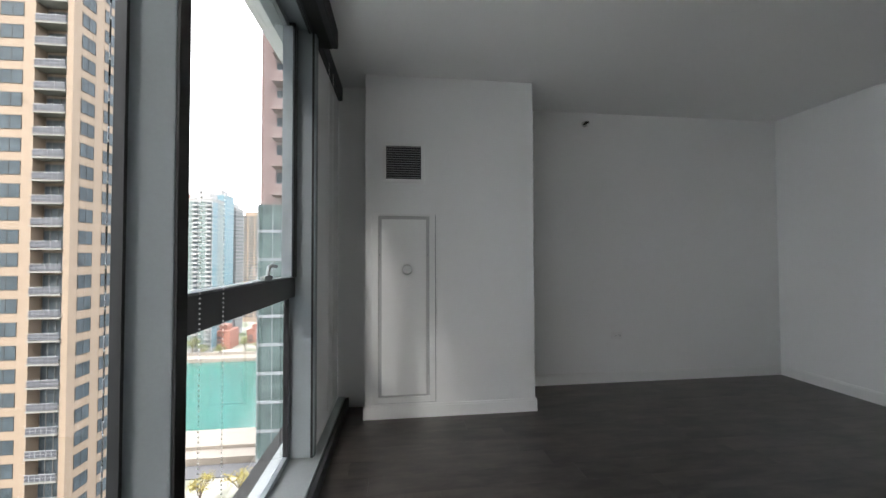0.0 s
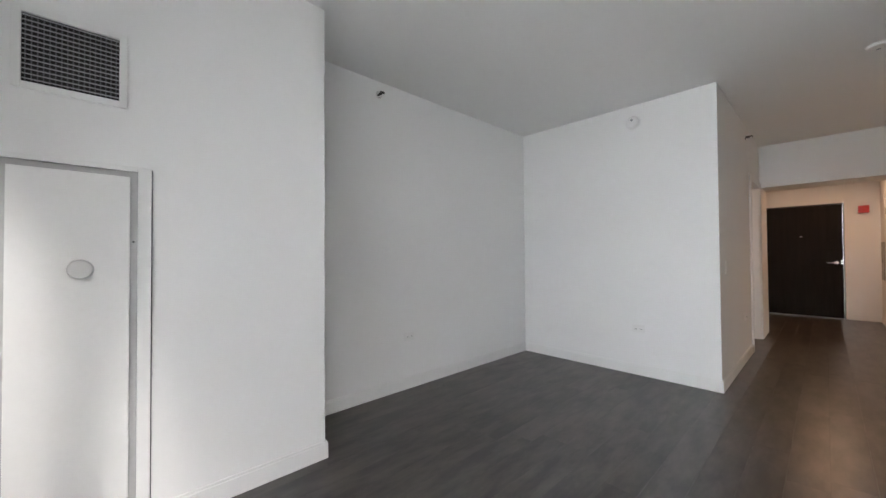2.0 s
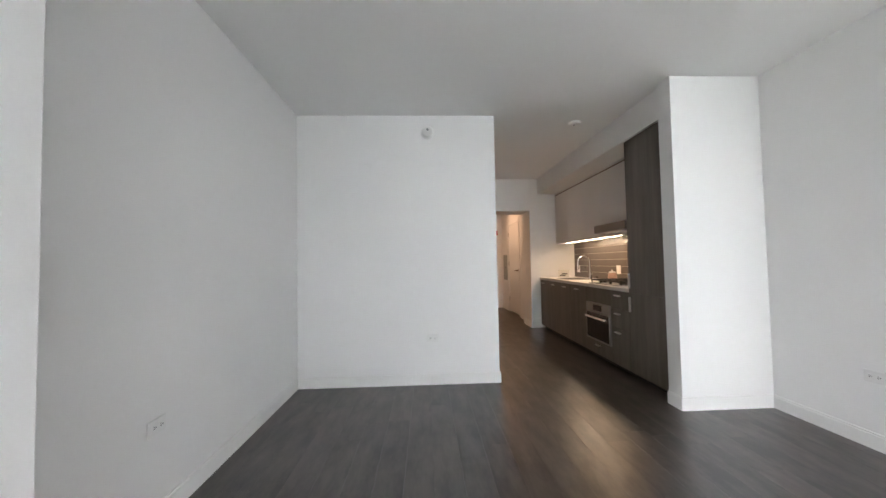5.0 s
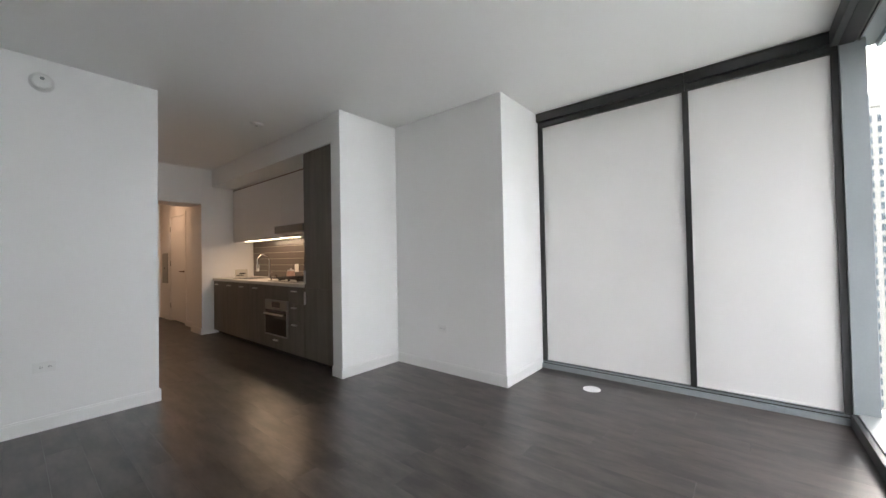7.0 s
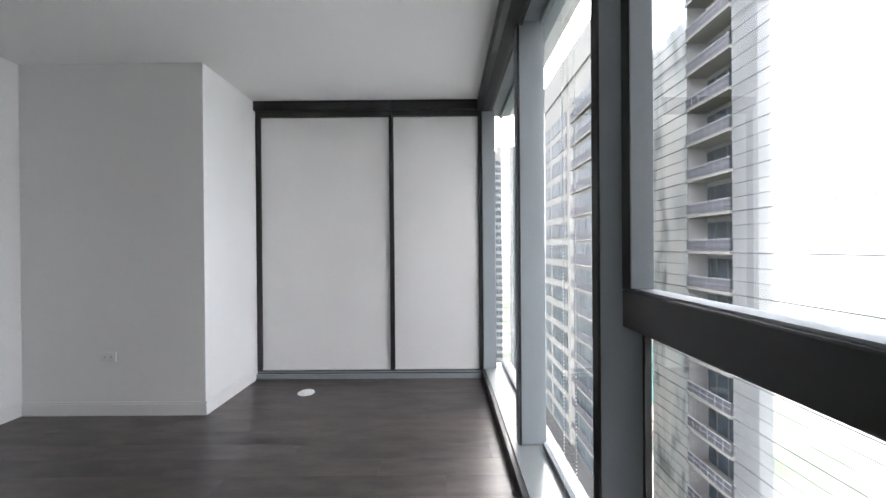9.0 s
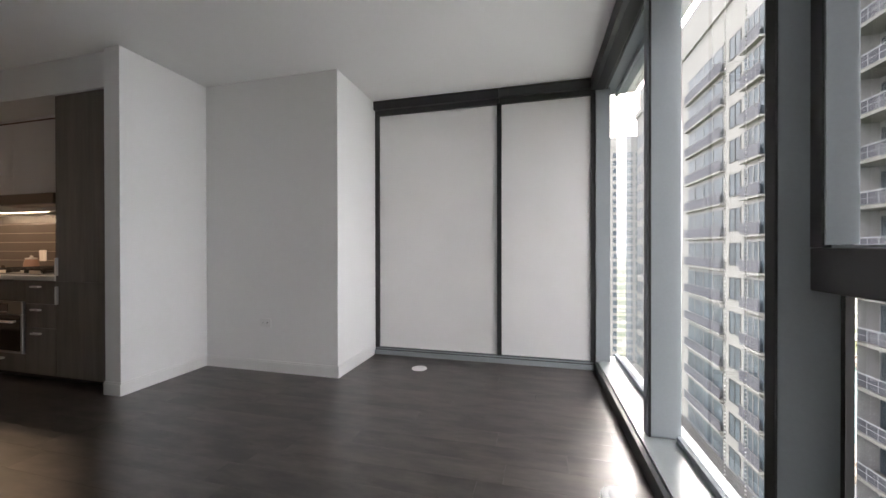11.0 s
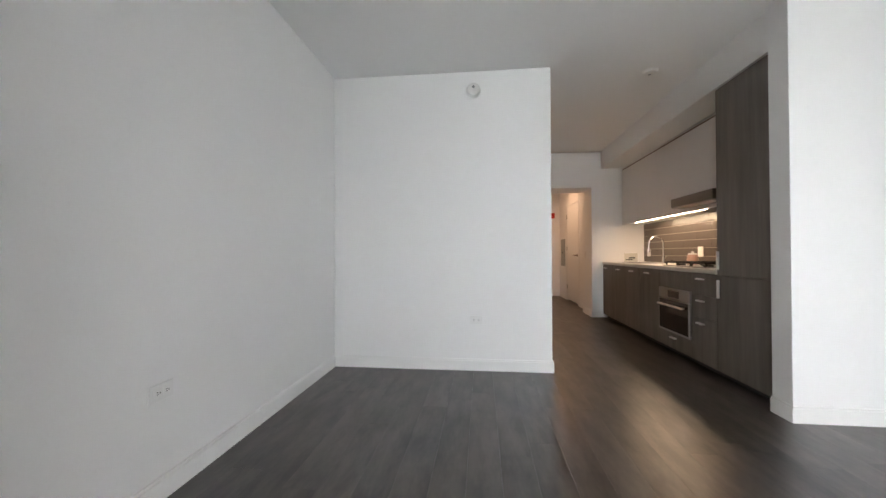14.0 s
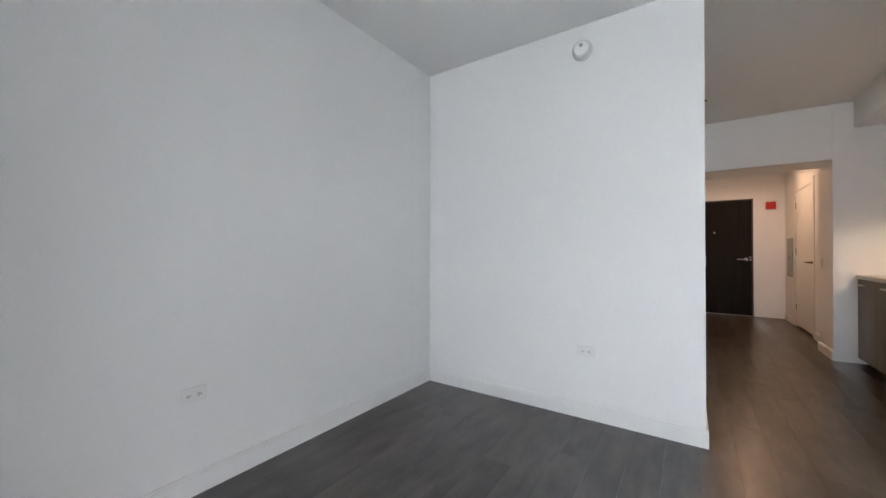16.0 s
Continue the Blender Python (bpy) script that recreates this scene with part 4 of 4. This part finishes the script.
tagged(new("worktop", mesh_of("worktop", boxes((4.08, -0.37, 0.866, 6.947, FY + 0.012, 0.905), bevel=0.003), QUARTZ)), "pale quartz worktop over the base cabinets", "worktop")
uc = thing("wall_cabinet", "long white lacquered wall cabinet run over the worktop", "cabinet", (4.08, 0, 1.51))
part("body", boxes((0.0, -0.371, 0.0, 2.867, -0.056, 0.905)), UPPER, uc)
for i in range(5):
    part("door", boxes((0.001 + i * 0.5734, -0.0545, -0.012, 0.5724 + i * 0.5734, -0.035, 0.868), bevel=0.0008), UPPER, uc)
part("channel", boxes((0.0, -0.0555, 0.870, 2.867, -0.040, 0.886)), BROWN, uc, "bronze channel above the doors")
part("valance", boxes((0.0, -0.0545, 0.888, 2.867, -0.035, 0.906)), UPPER, uc)
part("light_strip", boxes((0.72, -0.078, -0.014, 2.46, -0.066, -0.001)), LED, uc, "glowing warm LED strip")

hd = thing("range_hood", "slim stainless steel range hood", "range hood", (4.765, -0.035, 1.50))
part("body", boxes((-0.37, -0.30, -0.002, 0.37, -0.025, 0.008)), VENTGREY, hd)
part("visor", boxes((-0.37, 0.001, 0.05, 0.365, 0.15, 0.145), bevel=0.004), HOODSTEEL, hd, "brushed steel visor")
part("filter", boxes((-0.35, 0.006, 0.040, 0.345, 0.146, 0.049)), STEEL, hd, "steel filter plate")

bs = structure("backsplash", boxes((4.082, -0.3715, 0.906, 6.947, -0.367, 1.508)), GROUT, "taupe glass tile backsplash", "backsplash")
tile = mesh_of("tile", boxes((0.001, 0.0, 0.0015, 0.599, 0.0035, 0.0965), bevel=0.001), TILE)
for r in range(6):
    for c in range(-1, 5):
        x = 4.082 + 0.573 * c + (0.286 if r % 2 else 0.0)
        x0, x1 = max(x, 4.082), min(x + 0.573, 6.947)
        if x1 - x0 > 0.05:
            t = piece("tile", tile, bs, (x0, -0.367, 0.908 + r * 0.1))
            t.scale = ((x1 - x0) / 0.6, 1, 1)
for x, z in ((6.76, 1.05), (5.42, 1.06)):
    o = thing("backsplash_outlet", "white outlet plate on the backsplash", "outlet", (x, -0.360, z), "backsplash outlets")
    part("plate", boxes((-0.055, 0, -0.06, 0.055, 0.007, 0.06), bevel=0.003), WHITEPL, o)
    part("socket", boxes((-0.017, 0.007, -0.034, 0.017, 0.009, 0.034), bevel=0.001), WHITEPL, o)

sk = thing("sink", "undermount steel sink in the worktop", "sink", (6.16, 0.0, 0.9055))
part("rim", boxes((-0.27, -0.20, 0.0, -0.262, 0.17, 0.004), (0.262, -0.20, 0.0, 0.27, 0.17, 0.004), (-0.262, -0.20, 0.0, 0.262, -0.192, 0.004), (-0.262, 0.162, 0.0, 0.262, 0.17, 0.004)), STEEL, sk)
# flat dark sheet stands in for the sink's shaded hollow
part("bowl_shade", boxes((-0.262, -0.192, 0.0, 0.262, 0.162, 0.002)), VENTGREY, sk, "dark sheet for the shaded hollow of the sink")
fc = thing("faucet", "tall chrome gooseneck kitchen faucet", "faucet", (6.10, -0.26, 0.905))
part("base", turned([(0.028, 0), (0.028, 0.008), (0.022, 0.02), (0.018, 0.09)], "Z", 28), CHROME, fc, "", True)
arc = [(0, 0, 0.09), (0, 0, 0.27)] + [(0.0 + 0.0 * k, 0.095 - 0.095 * math.cos(math.pi * k / 10), 0.27 + 0.095 * math.sin(math.pi * k / 10)) for k in range(1, 11)] + [(0, 0.19, 0.22)]
part("neck", tube(arc, 0.011, 14), CHROME, fc, "", True)
part("spout_head", turned([(0.013, 0.15), (0.015, 0.18), (0.014, 0.225)], "Z", 20, (0, 0.19, 0)), CHROME, fc, "", True)
part("lever", tube([(-0.015, 0, 0.06), (-0.05, 0.0, 0.075), (-0.09, 0.0, 0.10)], 0.006, 10), CHROME, fc, "", True)
ck = thing("cooktop", "steel gas cooktop with black cast iron grates", "cooktop", (4.765, -0.04, 0.9055))
part("tray", boxes((-0.37, -0.25, 0, 0.37, 0.25, 0.010), bevel=0.003), STEEL, ck)
for bx, by in ((-0.24, 0.12), (-0.24, -0.12), (0.0, 0.0), (0.24, 0.12), (0.24, -0.12)):
    part("burner", turned([(0.045, 0.010), (0.045, 0.022), (0.03, 0.028)], "Z", 24, (bx, by, 0)), CASTIRON, ck, "", True)
for gx in (-0.245, 0.0, 0.245):
    part("grate", boxes(*[(gx - 0.115, y - 0.005, 0.036, gx + 0.115, y + 0.005, 0.050) for y in (-0.22, -0.12, 0.0, 0.12, 0.22)], *[(gx + k - 0.005, -0.22, 0.036, gx + k + 0.005, 0.22, 0.050) for k in (-0.11, 0.0, 0.11)], *[(gx + k - 0.006, j - 0.006, 0.010, gx + k + 0.006, j + 0.006, 0.036) for k in (-0.11, 0.11) for j in (-0.21, 0.21)]), CASTIRON, ck, "black cast iron grate")
jar = thing("canister", "small pinkish ceramic canister by the cooktop", "canister", (5.28, -0.19, 0.905))
part("pot", turned([(0.045, 0), (0.055, 0.01), (0.058, 0.07), (0.05, 0.11), (0.042, 0.12)], "Z", 28), TERRA, jar, "", True)
part("lid", turned([(0.046, 0.12), (0.044, 0.135), (0.012, 0.14), (0.014, 0.155), (0.006, 0.16)], "Z", 28), WHITEPL, jar, "white lid", True)
cd = thing("card_stand", "small folded info card standing on the worktop", "card", (6.64, -0.04, 0.9055), rz=-110)
part("panel", boxes((-0.09, -0.002, 0, 0.09, 0.0, 0.135)), CARD, cd)
part("rest", boxes((-0.06, 0.0, 0, 0.06, 0.05, 0.004)), CARD, cd)
part("print", boxes((-0.07, -0.003, 0.03, 0.03, -0.0022, 0.045), (-0.03, -0.003, 0.055, 0.06, -0.0022, 0.075)), DARKSLOT, cd)

# ---- hall doorway, foyer ----
structure("door_casing_1", boxes((5.92, 1.602, 0, 5.99, 1.619, 2.17), (6.90, 1.602, 0, 6.948, 1.619, 2.17), (5.99, 1.602, 2.10, 6.90, 1.619, 2.17), (5.991, 1.62, 0, 6.015, 1.74, 2.098), (6.875, 1.62, 0, 6.899, 1.74, 2.098)), TRIM, "white door casing in the hall", "trim")


def lever(parent, x, y, z, side, out, mat):
    """A lever handle on a rose; side is the way the lever points, out the way it stands off."""
    part("rose", turned([(0.03, 0), (0.03, out * 0.008), (0.012, out * 0.012), (0.012, out * 0.045)], "X", 24, (x, y, z)), mat, parent, "", True)
    part("lever", tube([(x + out * 0.045, y, z), (x + out * 0.05, y + side * 0.02, z), (x + out * 0.05, y + side * 0.13, z)], 0.009, 10), mat, parent, "chrome lever handle", True)


ed = thing("entry_door", "closed dark espresso wood entry door with chrome lever", "door", (9.905, 1.3075, 0))
part("leaf", boxes((0.0, -0.535, 0.012, 0.045, 0.535, 2.077), bevel=0.002), DOORWOOD, ed)
part("door_frame", boxes((-0.012, -0.552, 0, 0.05, -0.537, 2.094), (-0.012, 0.537, 0, 0.05, 0.552, 2.094), (-0.012, -0.537, 2.079, 0.05, 0.537, 2.094)), DARKALU, ed)
part("threshold", boxes((-0.05, -0.535, 0.0, 0.05, 0.535, 0.011), bevel=0.002), STEEL, ed)
lever(ed, 0.0, -0.45, 1.01, 1, -1, CHROME)
part("lock", boxes((-0.012, -0.53, 1.035, 0.0, -0.50, 1.06), (-0.012, -0.53, 0.99, 0.0, -0.50, 1.015), bevel=0.002), CHROME, ed)
part("peephole", turned([(0.012, 0), (0.012, -0.006), (0.006, -0.008)], "X", 18, (0, 0.0, 1.5)), CHROME, ed, "", True)
for z in (0.22, 1.05, 1.85):
    part("hinge", boxes((-0.014, 0.53, z - 0.055, 0.0, 0.55, z + 0.055), bevel=0.003), STEEL, ed)
al = thing("fire_alarm", "red fire alarm horn box on the foyer wall", "fire alarm", (9.912, 0.521, 1.954))
part("housing", boxes((-0.05, -0.065, -0.065, 0.0, 0.065, 0.065), bevel=0.008), RED, al)
part("lens", boxes((-0.056, -0.02, -0.045, -0.05, 0.02, 0.045), bevel=0.003), RED, al)
fd = thing("closet_door", "closed white closet door with a bronze lever", "door", (8.70, 0.335, 0))
part("leaf", boxes((-0.4615, -0.05, 0.03, 0.4615, -0.004, 2.0605), bevel=0.0015), TRIM, fd)
part("casing", boxes((-0.55, 0.001, 0, -0.48, 0.008, 2.14), (0.48, 0.001, 0, 0.55, 0.008, 2.14), (-0.48, 0.001, 2.075, 0.48, 0.008, 2.14)), TRIM, fd)
part("jamb", boxes((-0.479, -0.12, 0, -0.463, -0.0, 2.075), (0.463, -0.12, 0, 0.479, -0.0, 2.075), (-0.463, -0.12, 2.062, 0.463, 0.0, 2.078)), TRIM, fd)
part("rose", turned([(0.028, -0.012), (0.028, -0.004), (0.011, 0.0), (0.011, 0.04)], "Y", 24, (-0.40, 0, 1.0)), BROWN, fd, "", True)
part("lever", tube([(-0.40, 0.035, 1.0), (-0.38, 0.04, 1.0), (-0.27, 0.04, 1.0)], 0.008, 10), BROWN, fd, "bronze lever", True)
for z in (0.30, 1.15, 1.85):
    part("hinge", boxes((0.455, -0.012, z - 0.05, 0.475, 0.004, z + 0.05), bevel=0.002), STEEL, fd)
eb = thing("breaker_panel", "recessed grey metal electrical panel cover", "electrical panel", (9.52, 0.335, 0.745))
part("cover", boxes((-0.19, 0.001, 0, 0.19, 0.014, 0.62), bevel=0.003), SILL, eb)
part("latch", boxes((-0.015, 0.014, 0.29, 0.015, 0.020, 0.33), bevel=0.002), VENTGREY, eb)
dl = thing("downlight", "round recessed foyer downlight", "ceiling light", (8.6, 0.95, 2.502))
part("trim_ring", turned([(0.10, 0), (0.10, -0.006), (0.085, -0.010)], "Z", 36), WHITEPL, dl, "", True)
part("diffuser", turned([(0.08, -0.010), (0.08, -0.013)], "Z", 36), LAMPGLOW, dl, "glowing diffuser", True)

fs = thing("foyer_switch", "white switch plate on the foyer opening", "switch", (7.34, 0.445, 1.02), rz=180)
part("plate", boxes((-0.036, -0.006, -0.058, 0.036, 0, 0.058), bevel=0.003), WHITEPL, fs)
part("rocker", boxes((-0.016, -0.010, -0.033, 0.016, -0.006, 0.033), bevel=0.002), WHITEPL, fs)

# ---- floor planks ----
plank_w, plank_l = 0.165, 1.22
full = mesh_of("plank", boxes((0.0003, 0.0003, -0.008, plank_l - 0.0003, plank_w - 0.0003, 0.0), bevel=0.0003), PLANK)
rng = random.Random(4)
y = -1.32
while y < 3.55:
    x = -0.55 - rng.random() * plank_l
    while x < 9.95:
        x0, x1 = max(x, -0.55), min(x + plank_l, 10.0)
        if y > 1.74:
            x1 = min(x1, 4.12)
        if y + plank_w < -0.44:
            x1 = min(x1, 1.92)
        inside_room = x0 < 4.1 and (y > -0.7 or x0 < 1.9)
        inside_hall = x1 > 3.9 and -0.1 < y < 1.95 and x1 > x0
        if (inside_room or inside_hall) and x1 - x0 > 0.02:
            piece("plank", full, floor, (x0, y, 0)).scale = ((x1 - x0) / plank_l, 1, 1)
        x += plank_l
    y += plank_w
